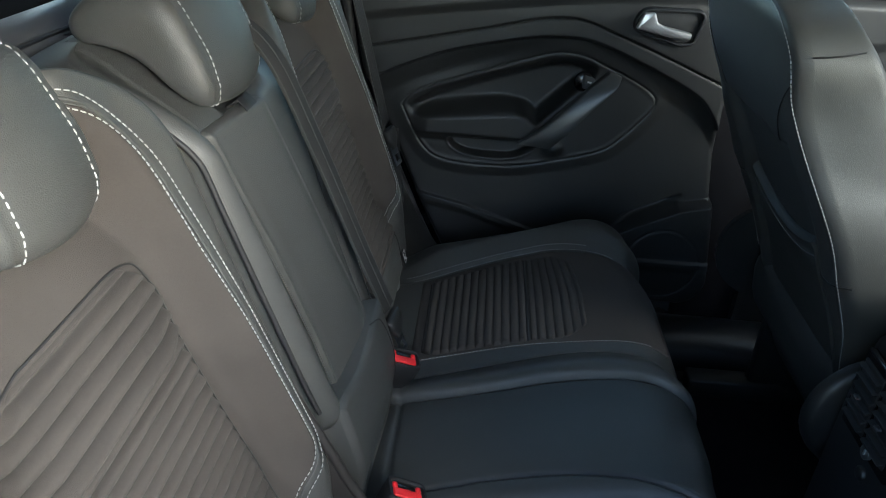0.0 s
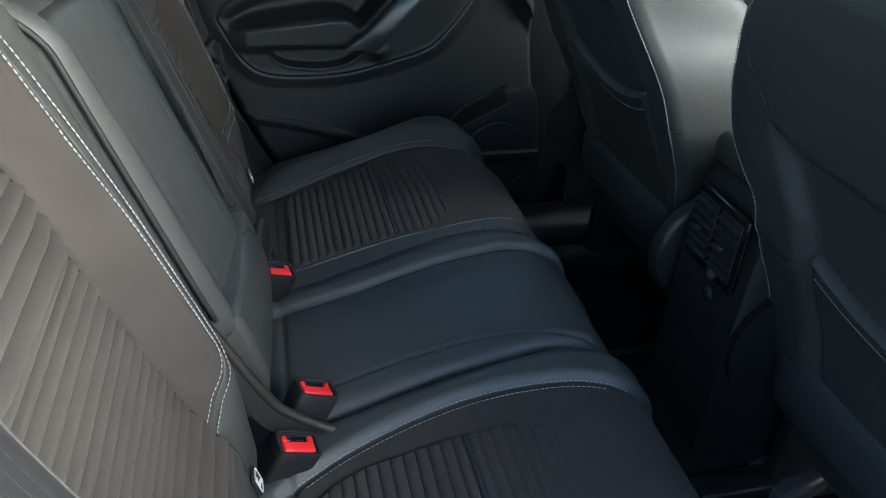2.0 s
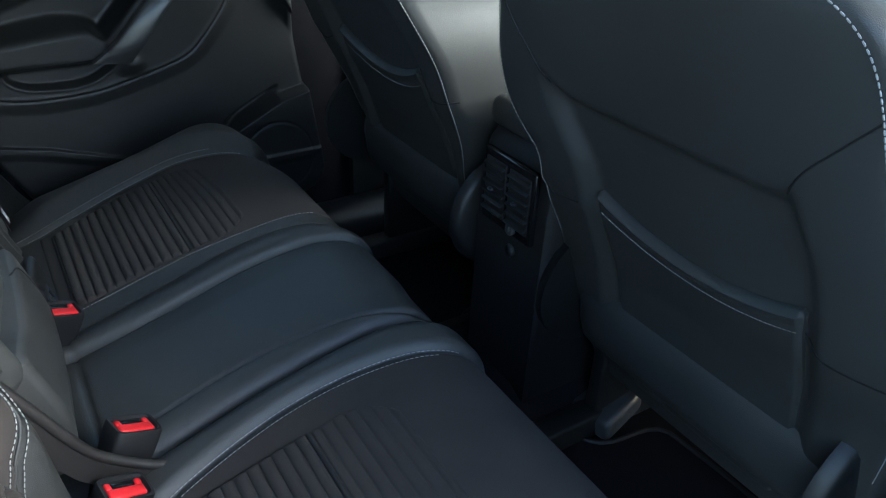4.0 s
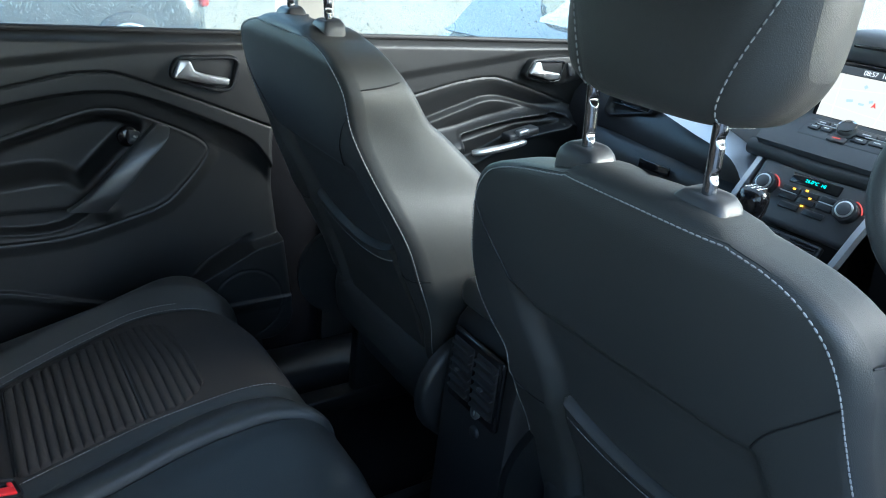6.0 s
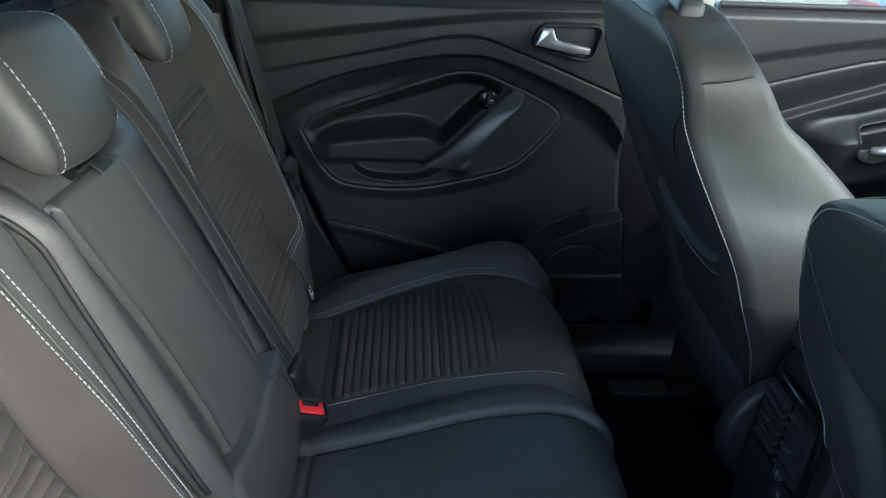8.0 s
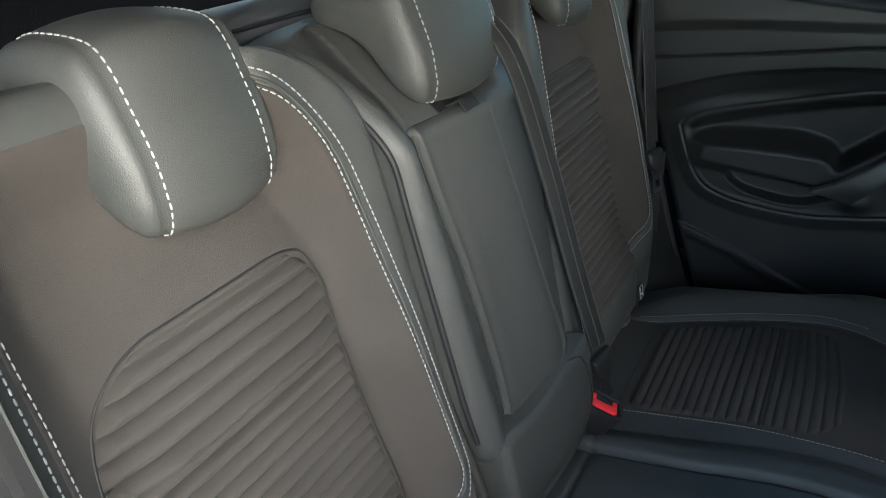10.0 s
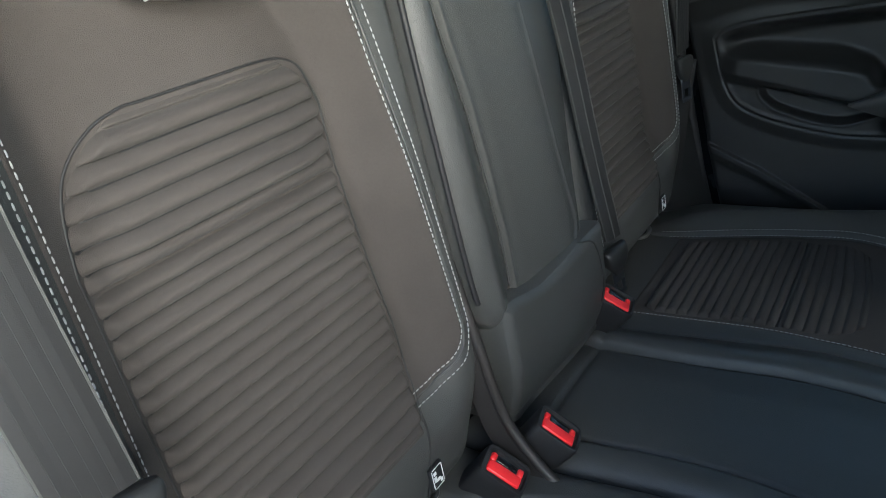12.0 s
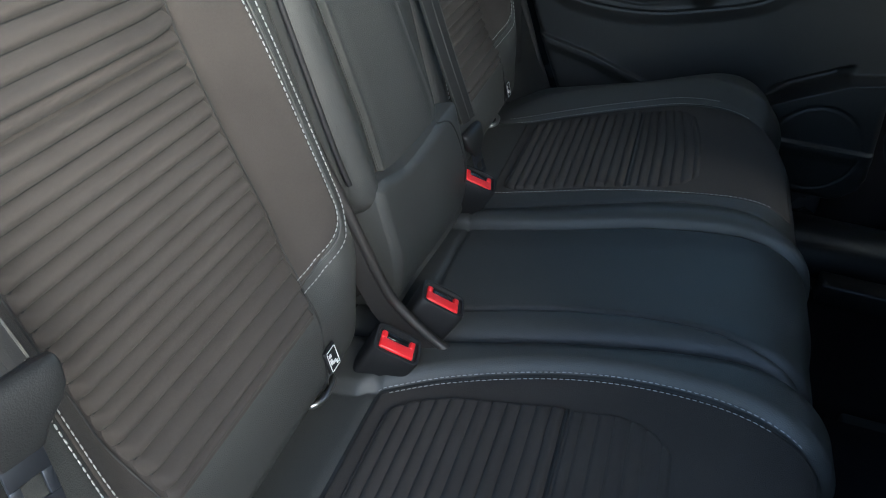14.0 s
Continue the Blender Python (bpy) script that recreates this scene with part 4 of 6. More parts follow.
# seams of the cushions, as y over x; they bow and draw in towards the front edge
FAR_SEAM = seam_line([(0.02, 0.440), (0.06, 0.446), (0.13, 0.467), (0.21, 0.484), (0.29, 0.489), (0.35, 0.477), (0.40, 0.455), (0.46, 0.420)])
MID_SEAM = seam_line([(0.03, 0.178), (0.12, 0.184), (0.23, 0.187), (0.31, 0.180), (0.38, 0.170), (0.46, 0.150)])
PIPE = seam_line([(0.02, 0.131), (0.12, 0.141), (0.21, 0.149), (0.30, 0.155), (0.36, 0.149), (0.41, 0.132), (0.44, 0.112), (0.47, 0.092)])
CREASE = seam_line([(0.02, 0.080), (0.18, 0.083), (0.29, 0.089), (0.38, 0.079), (0.425, 0.063), (0.47, 0.045)])
CREASE_NEAR = seam_line([(0.02, -0.110), (0.10, -0.104), (0.19, -0.096), (0.28, -0.098), (0.36, -0.112), (0.42, -0.136), (0.47, -0.158)])
SPLIT = seam_line([(0.0, -0.162), (0.10, -0.157), (0.20, -0.149), (0.285, -0.147), (0.37, -0.151), (0.42, -0.161), (0.47, -0.177)])
NEAR_SEAM = seam_line([(0.03, -0.262), (0.05, -0.250), (0.12, -0.221), (0.21, -0.203), (0.29, -0.201), (0.37, -0.215), (0.44, -0.243), (0.48, -0.262)])

def cushion(name, label, left, right, seams, shape, r=0.03):
    t = group_part(name, label)
    s = np.linspace(0, CS[-1], 170)
    knots = [f(s) for f in (left, *seams, right)]
    a = 0.5 - 0.5 * np.cos(np.linspace(0, np.pi, 41))
    Yg = np.concatenate([u[:, None] + (v - u)[:, None] * a[None, :-1] for u, v in zip(knots, knots[1:])] + [knots[-1][:, None]], 1)
    Sg = np.repeat(s[:, None], Yg.shape[1], 1)
    L, R = knots[0][:, None], knots[-1][:, None]
    d = np.minimum(Yg - L, R - Yg)
    h = shape(Yg, Sg) + edge_round(d, r)
    P = cushion_point(Yg, Sg, h)
    B = P.copy()
    B[..., 2] = np.minimum(P[..., 2] - 0.02, 0.20)
    B[..., 0] = np.minimum(B[..., 0], 0.44)
    part("leather_cover", slab(P, B), LEATHER, t)
    return t


def long_shape(y, s):
    top = ease((CS[-1] - s) / 0.20)
    far = FAR_SEAM(s)
    h = 0.030 * ease((y - far + 0.004) / 0.055) * ease(s / 0.12) * top + groove(y - far - 0.004, 0.004, 0.004)
    a, b = CREASE(s), PIPE(s)
    q = np.clip((y - a) / (b - a), 0, 1)
    roll = np.where((y > a) & (y < b), np.sin(np.pi * q ** 0.62), 0)
    h = h + 0.015 * roll * ease(s / 0.08) * (1 - 0.45 * ease((s - s_at(0.42)) / 0.10)) + groove(y - a, 0.003, 0.004) + groove(y - b, 0.003, 0.002)
    c = CREASE_NEAR(s)
    h = h + groove(y - c, 0.004, 0.005) + 0.006 * ease((c - y) / 0.012) * (1 - 0.6 * ease((s - s_at(0.42)) / 0.07))
    h = h + 0.005 * bump(y, -0.075, 0.055, 0.06) + groove(s - s_at(0.052), 0.004, 0.004) * ease((0.17 - y) / 0.02)
    return h


def near_shape(y, s):
    n = NEAR_SEAM(s)
    return 0.012 * ease((y - n + 0.006) / 0.022) + groove(y - n, 0.004, 0.003) + 0.016 * bump(y, -0.80, -0.555, 0.05) + groove(s - s_at(0.048), 0.004, 0.004)


def cushion_trim(t, shape, ya, yb, rib_a, rib_b, rows, corner):
    surf = lambda y, s, h: cushion_point(y, s, shape(y, s) + h)
    part("fabric_cover", patch(surf, s_at(0.050), s_at(0.470), ya, yb, 110, 60, lambda y, v, d: 0.0015 + 0 * y, edge=0.006, sink=0.003, corner=(0.0, 0.0, 0.02, 0.02)), FABRIC, t, "dark charcoal woven fabric")
    n = s_at(0.249)

    def rib_height(y, v, d):
        return np.where(v < n, 0.0035 + ribs(v, n, 0.0150, 0.0040), 0.0002 + ribs(v, n, 0.0150, 0.0036)) + groove(v - n, 0.0035, 0.009)
    part("ribbed_insert", patch(surf, n - 12.6 * 0.0150, n + 7 * 0.0150, rib_a, rib_b, 19 * 24 + 1, 60, rib_height, edge=0.010, sink=0.002, corner=corner), FABRIC, t, "ribbed dark charcoal fabric insert")
    # a dark cord along the notch stands in for the shade down in it
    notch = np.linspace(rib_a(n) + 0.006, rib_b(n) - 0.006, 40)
    part("channel_seam", tube([surf(np.array(u), np.array(n), np.array(0.0010)) for u in notch], 0.0022, 6), WEBBING, t, "dark cord standing for the shade in the sewn channel across the ribs")
    stitches([[surf(np.array(float(f(q))), np.array(q), np.array(0.002)) for q in np.linspace(s_at(x0), s_at(x1), 80)] for f, x0, x1 in rows], t, r=0.0006)


long_cushion = cushion("seat_cushion", "wide black leather rear seat cushion with ribbed fabric panel", lambda s: SPLIT(s) + 0.003, lambda s: 0.556 + 0 * s, (CREASE_NEAR, CREASE, PIPE, lambda s: FAR_SEAM(s) + 0.004), long_shape)
cushion_trim(long_cushion, long_shape, lambda v: float(MID_SEAM(v)) - 0.004, lambda v: float(FAR_SEAM(v)) - 0.004, lambda v: float(MID_SEAM(v)) + 0.004, lambda v: float(FAR_SEAM(v)) - 0.022,
             ((MID_SEAM, 0.05, 0.44), (FAR_SEAM, 0.035, 0.44), (lambda q: FAR_SEAM(q) + 0.011, 0.02, 0.40)), (0.03, 0.005, 0.07, 0.05))
part("piping", tube([cushion_point(np.array(float(PIPE(q))), np.array(q), long_shape(np.array(float(PIPE(q))), np.array(q)) + 0.001) for q in np.linspace(s_at(0.05), s_at(0.485), 80)], 0.0015, 6), LEATHER, long_cushion)
near_cushion = cushion("seat_cushion", "single black leather rear seat cushion with ribbed fabric panel", lambda s: -0.620 + 0 * s, lambda s: SPLIT(s) - 0.003, (lambda s: -0.555 + 0 * s, NEAR_SEAM), near_shape)
cushion_trim(near_cushion, near_shape, lambda v: -0.552, lambda v: float(NEAR_SEAM(v)) - 0.003, lambda v: -0.520, lambda v: min(-0.247, float(NEAR_SEAM(v)) - 0.030),
             ((NEAR_SEAM, 0.05, 0.455), (lambda q: NEAR_SEAM(q) - 0.011, 0.065, 0.43), (lambda q: -0.557 + 0 * q, 0.05, 0.445), (lambda q: -0.570 + 0 * q, 0.05, 0.445)), (0.005, 0.03, 0.06, 0.07))

# ---- front seats ----
def seat_back_x(z):
    return 0.567 - 0.367 * (z - 0.87)


SEAT_D = line_of(smooth_line([(0.20, 0.10), (0.28, 0.20), (0.45, 0.235), (0.60, 0.205), (0.714, 0.158), (0.789, 0.112), (0.827, 0.078), (0.90, 0.046), (0.93, 0.04)], 120))


class SeatShape:
    """Half-widths of one front seat's rear face by height, on its two sides."""

    def __init__(self, outer, inner, lean):
        self.lean = line_of(smooth_line(lean, 60))
        self.lines = line_of(smooth_line(outer, 140)), line_of(smooth_line(inner, 140))

    def seam(self, z, side):
        return np.where(np.asarray(side) < 0, self.lines[0](z), self.lines[1](z))

    def wide(self, z, side):
        return self.seam(z, side) + 0.008 + 0.012 * ease((z - 0.78) / 0.13)

    def point(self, y, z, h):
        e = np.clip(np.abs(y) / self.wide(z, y), 0, 1)
        x = seat_back_x(z) + self.lean(z) - 0.022 * ease((z - 0.45) / 0.15) + 0.010 * e ** 6 + 0.016 * np.clip((e - 0.95) / 0.05, 0, 1) ** 2 + 0.010 * ease((z - 0.885) / 0.045) ** 2
        return np.stack([x - 0.94 * h, y + 0 * z, z - 0.34 * h], -1)

    def relief(self, y, z):
        """Upper pad over a hollow panel, side wings, the step over the pocket."""
        inner = np.interp(z, [0.30, 0.464, 0.607, 0.649, 0.719, 0.80], [0.150, 0.132, 0.112, 0.116, 0.150, 0.19])
        outer = np.interp(z, [0.30, 0.52, 0.614, 0.669, 0.731, 0.80], [0.160, 0.178, 0.180, 0.172, 0.146, 0.18])
        wing = ease((np.abs(y) - np.minimum(np.where(y > 0, inner, outer), self.seam(z, y) - 0.040) + 0.006) / 0.030)
        pad = ease((z - 0.716 - 0.04 * np.clip((np.abs(y) - 0.13) / 0.1, 0, 1)) / 0.024)
        h = -0.016 * (1 - pad) * (1 - wing) * ease((z - 0.30) / 0.04)
        h = h + 0.004 * wing * ease((0.74 - z) / 0.08) * ease((z - 0.565) / 0.02) * (y > 0)
        return h + groove(z - 0.712, 0.005, 0.003) * (1 - wing)


def front_seat(label, y, lift, outer, inner, back=0.0, deep=0.0, hinge=0.235, lean=((0.2, 0.0), (0.95, 0.0))):
    t = thing("car_seat", label, "car seat", "front seats", at=(back, y, lift))
    s = SeatShape(outer, inner, lean)
    rings = []
    zs = np.concatenate([np.linspace(0.20, 0.86, 96), np.linspace(0.866, 0.925, 22)])
    for z in zs:
        wn, wp, dep = float(s.wide(z, -1)), float(s.wide(z, 1)), float(SEAT_D(z)) + deep * float(ease((z - 0.25) / 0.3))
        q = np.concatenate([np.linspace(-wn, 0, 46)[:-1], np.linspace(0, wp, 46)])
        zz = np.full(q.shape, z)
        ring = [tuple(p) for p in s.point(q, zz, s.relief(q, zz))]
        puff = 0.005 * float(ease((0.90 - z) / 0.16))
        sides = []
        for g, w, x0 in ((1, wp, ring[-1][0]), (-1, wn, ring[0][0])):
            flat = max(w, float(np.mean(s.wide(np.clip(np.linspace(z - 0.20, z + 0.20, 21), 0.36, 0.88), g))))
            flat = w + 0.55 * (flat - w) * float(ease((0.915 - z) / 0.12))
            front = [(x0 + dep * k, g * (w + (flat - w) * float(ease(k / 0.75)) + puff * math.sin(k * 3.1)), z) for k in (0.03, 0.08, 0.2, 0.35, 0.5, 0.65, 0.8, 0.9)]
            bol = [(x0 + dep * 0.97, g * flat * 0.985, z), (x0 + dep, g * flat * 0.94, z), (x0 + dep * 0.97, g * w * 0.86, z), (x0 + dep * 0.85, g * w * 0.74, z), (x0 + dep * 0.72, g * w * 0.6, z), (x0 + dep * 0.66, g * w * 0.3, z)]
            sides.append(front + bol)
        ring += sides[0] + [(ring[len(q) // 2][0] + dep * 0.65, 0, z)] + sides[1][::-1]
        rings.append(ring)
    # the rolled top
    last = np.array(rings[-1])
    c = np.array((0.580, 0, 0.925))
    for k, up in ((0.90, 0.006), (0.75, 0.0105), (0.5, 0.013), (0.25, 0.014), (0.03, 0.014)):
        rings.append([tuple(c + (v - c) * k + np.array((0, 0, up))) for v in last])
    part("leather_cover", loft(rings), LEATHER, t)
    zs = np.linspace(0.40, 0.922, 110)
    side = lambda g, q: s.point(np.array(g * float(s.seam(q, g))), np.array(q), s.relief(np.array(g * float(s.seam(q, g))), np.array(q)) + 0.0014)
    crown = [s.point(np.array(a), np.array(0.9228 + 0.0012 * (1 - (a / 0.14) ** 2)), np.array(0.002)) for a in np.linspace(-float(s.seam(0.9215, -1)), float(s.seam(0.9215, 1)), 40)[1:-1]]
    loop = [side(-1, q) for q in zs] + crown + [side(1, q) for q in zs[::-1]]
    stitches([loop], t, r=0.0009, length=0.0044)
    part("piping", tube(np.array(loop) + np.array((0.004, 0, 0.0015)), 0.0016, 5), LEATHER, t)
    # rear pocket with a hem
    def pocket_surf(a, v, h):
        v = v + (0.036 * ((a + 0.035) / 0.145) ** 2 - 0.018) * np.clip((v - 0.235) / 0.357, 0, 1)
        return s.point(a, v, s.relief(a, v) + 0.003 + 0.007 * ease((v - 0.30) / 0.28) + h)
    part("rear_pocket", patch(pocket_surf, 0.235, 0.592, lambda v: -0.158 - 0.08 * (v - 0.35), lambda v: 0.112 + 0.10 * (0.59 - v), 66, 48,
                              lambda a, v, d: 0.003 * np.exp(-((v - 0.586) / 0.005) ** 2) + 0.001 + groove(v - 0.572, 0.003, 0.002), edge=0.006, sink=0.004, corner=(0.01, 0.01, 0.004, 0.004)), LEATHER, t, "black leather pocket with a rolled hem")
    stitches([[pocket_surf(np.array(a), np.array(0.566), np.array(0.0022)) for a in np.linspace(-0.172, 0.108, 40)]], t, r=0.0006, label="dark stitching along the pocket hem")
    # seams across the side cheeks and wings
    for g in (-1, 1):
        w = float(s.wide(0.872, g))
        x0 = float(s.point(np.array(g * w), np.array(0.872), np.array(0.0))[0])
        part("side_seam", tube([(x0 + 0.062 * k, g * (w + 0.0075 * math.sin(k * 3.0) + 0.0005), 0.872 + 0.012 * k) for k in np.linspace(0, 0.95, 12)], 0.0011, 5), RUBBER, t)
        line = [s.point(np.array(g * a), np.array(b), s.relief(np.array(g * a), np.array(b)) + 0.0004) for a, b in smooth_line([(float(s.seam(0.836, g)), 0.836), (0.87 * float(s.seam(0.807, g)), 0.807), (0.71 * float(s.seam(0.77, g)), 0.770), (0.62 * float(s.seam(0.738, g)), 0.738)], 20)]
        part("wing_seam", tube(line, 0.0011, 5), RUBBER, t)
        line = [s.point(np.array(g * a), np.array(b), s.relief(np.array(g * a), np.array(b)) + 0.0004) for a, b in smooth_line([(float(s.wide(0.585, g)), 0.575), (0.205, 0.564), (0.141, 0.585)], 16)]
        part("wing_seam", tube(line, 0.0011, 5), RUBBER, t)
    # seat base: cushion, hinge cover and runners
    part("seat_cushion", moved(block((0.50, 0.47, 0.15), 0.05, None, 4), Matrix.Translation((1.00, 0, 0.36)) @ Euler((0, radians(-8), 0)).to_matrix().to_4x4()), LEATHER, t)
    for g in (-1, 1):
        part("hinge_cover", loft([[(0.80 + r * math.cos(a), g * (hinge + d), 0.36 + r * 0.95 * math.sin(a)) for a in np.linspace(0, 2 * math.pi, 28, endpoint=False)] for d, r in ((-0.01, 0.115), (0.006, 0.113), (0.012, 0.102), (0.014, 0.05))]), PLASTIC, t, "black plastic hinge cover")
        part("runner", block((0.62, 0.05, 0.05), 0.006, Matrix.Translation((0.98, g * 0.19, 0.09 - lift))), PLASTIC, t, "dark seat runner")
        part("riser", block((0.40, 0.03, 0.20), 0.006, Matrix.Translation((1.0, g * 0.19, 0.20 - lift))), PLASTIC, t)
    return t


OUTER_SEAM = [(0.20, 0.225), (0.28, 0.245), (0.40, 0.262), (0.50, 0.273), (0.572, 0.276), (0.639, 0.270), (0.719, 0.251), (0.784, 0.234), (0.845, 0.222), (0.874, 0.212), (0.892, 0.200), (0.905, 0.184), (0.914, 0.163), (0.919, 0.140), (0.925, 0.10)]
INNER_SEAM = [(0.20, 0.215), (0.28, 0.228), (0.365, 0.243), (0.45, 0.240), (0.524, 0.236), (0.58, 0.224), (0.625, 0.220), (0.655, 0.242), (0.69, 0.264), (0.723, 0.270), (0.76, 0.264), (0.80, 0.248), (0.85, 0.221), (0.875, 0.200), (0.894, 0.175), (0.909, 0.132), (0.917, 0.09), (0.925, 0.05)]
PASSENGER_SEAM = [(0.20, 0.18), (0.28, 0.19), (0.36, 0.195), (0.40, 0.200), (0.45, 0.215), (0.50, 0.232), (0.55, 0.243), (0.60, 0.247), (0.64, 0.246), (0.68, 0.238), (0.735, 0.219), (0.80, 0.207), (0.85, 0.207), (0.875, 0.200), (0.90, 0.178), (0.915, 0.142), (0.925, 0.09)]
driver_seat = front_seat("black leather front driver seat with pale stitching and rear pocket", -0.360, 0.0, OUTER_SEAM, INNER_SEAM)
passenger_seat = front_seat("black leather front passenger seat with pale stitching and rear pocket", 0.335, 0.040, PASSENGER_SEAM, PASSENGER_SEAM, -0.030, 0.028, 0.258, ((0.20, 0.0), (0.45, 0.002), (0.60, 0.011), (0.70, 0.0), (0.80, -0.012), (0.875, -0.005), (0.95, 0.0)))


def front_headrest(label, y, lift, back=0.0):
    t = thing("front_headrest", label, "headrest", "front headrests", at=(0.572 + back, y, 0.933 + lift))
    prof = smooth_line([(0.015, 0.062), (-0.012, 0.064), (-0.030, 0.080), (-0.038, 0.13), (-0.040, 0.18), (-0.030, 0.235), (0.000, 0.262), (0.036, 0.252), (0.056, 0.21), (0.062, 0.15), (0.056, 0.082), (0.036, 0.062), (0.015, 0.062)], 61)[:-1]
    mid = prof.mean(0)

    def ring(q):
        e = abs(q)
        k = math.sqrt(max(0.02, 1 - e ** 5 * 0.75))
        return [(v[0] + 0.012 * e * e, q * 0.124, v[1]) for v in mid + (prof - mid) * k]
    qs = np.concatenate([-np.sin(np.linspace(np.pi / 2, 0, 36))[:-1], np.sin(np.linspace(0, np.pi / 2, 36))])
    rings = np.array([ring(q) for q in qs])
    seam_q = 0.56 + 0.28 * ease((prof[:, 1] - 0.06) / 0.13)
    c = rings.mean(1, keepdims=True)
    dent = np.exp(-((np.abs(qs)[:, None] - seam_q[None]) / 0.022) ** 2)[..., None]
    rings = rings + (c - rings) * 0.022 * dent
    part("cushion", loft([[tuple(v) for v in r] for r in rings]), LEATHER, t)
    lines = []
    for g in (-1, 1):
        loop = []
        for k in list(range(len(prof))) + [0]:
            q = g * (seam_q[k] + 0.03)
            p = np.array(ring(q))
            loop.append(p.mean(0) + (p[k] - p.mean(0)) * 1.004)
        lines.append(loop)
    stitches(lines, t, r=0.0009, length=0.0046, pitch=0.007)
    for g in (-1, 1):
        lean = lambda z: 0.002 - 0.12 * z
        rings = []
        for z in np.linspace(0.0, 0.105, 64):
            cut = max(0.0, 1 - ((z - 0.026) / 0.006) ** 2, 1 - ((z - 0.056) / 0.006) ** 2) if g < 0 else max(0.0, 1 - ((z - 0.022) / 0.006) ** 2, 1 - ((z - 0.056) / 0.006) ** 2)
            ring_p = []
            for a in np.linspace(0, 2 * math.pi, 20, endpoint=False):
                px, py = 0.0062 * math.cos(a), 0.0062 * math.sin(a)
                py = max(py, -0.0062 + 0.0042 * cut)
                ring_p.append((lean(z) + px, g * 0.0715 + py, z))
            rings.append(ring_p)
        part("post", loft(rings), CHROME, t, "notched chrome post")
        rings = []
        for z, k in ((-0.014, 1.04), (-0.004, 1.03), (0.000, 1.0), (0.004, 0.95), (0.0085, 0.80), (0.0105, 0.70), (0.0112, 0.5), (0.0112, 0.3)):
            rings.append([(0.001 + 0.0185 * k * math.copysign(abs(math.cos(a)) ** 0.4, math.cos(a)), g * 0.0715 + 0.0265 * k * math.copysign(abs(math.sin(a)) ** 0.4, math.sin(a)), z + 0.10 * 0.02 * math.cos(a)) for a in np.linspace(0, 2 * math.pi, 36, endpoint=False)])
        part("post_sleeve", loft(rings), PLASTIC_GREY, t, "black plastic post sleeve")
    return t


front_headrest("black leather driver headrest on notched chrome posts", -0.357, 0.002)
front_headrest("black leather passenger headrest on notched chrome posts", 0.327, 0.044, -0.024)

# ---- dashboard and console ----
dash = thing("dashboard", "black dashboard with touch screen, climate controls and silver trim strip", "dashboard")


def across(profile, ys, bend=lambda y: 0.0, sag=lambda y: 0.0):
    """A closed x-z profile carried along y."""
    return loft([[(x + bend(y), y, z + sag(y)) for x, z in profile] for y in ys])


YS = np.linspace(-0.70, 0.72, 40)
bow = lambda y: 0.10 * (y / 0.7) ** 2
part("upper_pad", across(smooth_line([(1.52, 0.862), (1.50, 0.885), (1.51, 0.915), (1.56, 0.945), (1.70, 0.965), (1.98, 0.955), (1.98, 0.80), (1.60, 0.80), (1.54, 0.84), (1.52, 0.862)], 40)[:-1], YS, bow), PLASTIC, dash)
part("lower_panel", across(smooth_line([(1.50, 0.835), (1.47, 0.80), (1.43, 0.755), (1.425, 0.70), (1.45, 0.60), (1.50, 0.48), (1.60, 0.40), (1.98, 0.40), (1.98, 0.84), (1.60, 0.84), (1.50, 0.835)], 40)[:-1], np.linspace(0.03, 0.72, 24), lambda y: bow(y) * 0.8), PLASTIC_SMOOTH, dash)
part("driver_panel", across(smooth_line([(1.50, 0.835), (1.47, 0.78), (1.45, 0.70), (1.47, 0.58), (1.55, 0.45), (1.98, 0.40), (1.98, 0.84), (1.60, 0.84), (1.50, 0.835)], 36)[:-1], np.linspace(-0.70, -0.20, 18), bow), PLASTIC_SMOOTH, dash)
top = smooth_line([(1.440, 0.362, 0.818), (1.440, 0.261, 0.818), (1.438, 0.164, 0.802), (1.434, 0.068, 0.771)], 30)
low = smooth_line([(1.400, 0.330, 0.812), (1.375, 0.197, 0.790), (1.365, 0.090, 0.768), (1.360, 0.039, 0.722)], 30)
q = np.linspace(0, 1, 7)[None, :, None]
P = top[:, None] * (1 - q) + low[:, None] * q
P[..., 0] -= 0.004 * np.sin(np.pi * q[..., 0]) ** 0.5
part("trim_strip", slab(P, P + np.array((0.012, 0, 0))), ALU, dash, "pale satin aluminium trim strip")
part("glovebox_lid", loft([[(x + 0.03 * (q - 0.5) ** 2, y, z) for x, y, z in ((1.415, 0.10 + 0.46 * q, 0.70), (1.405, 0.10 + 0.46 * q, 0.66), (1.43, 0.10 + 0.46 * q, 0.50), (1.46, 0.10 + 0.46 * q, 0.49), (1.46, 0.10 + 0.46 * q, 0.71))] for q in np.linspace(0, 1, 14)]), PLASTIC_SMOOTH, dash, "black glovebox lid")
part("glovebox_latch", block((0.008, 0.09, 0.022), 0.003, Matrix.Translation((1.403, 0.30, 0.68))), GLOSS, dash)
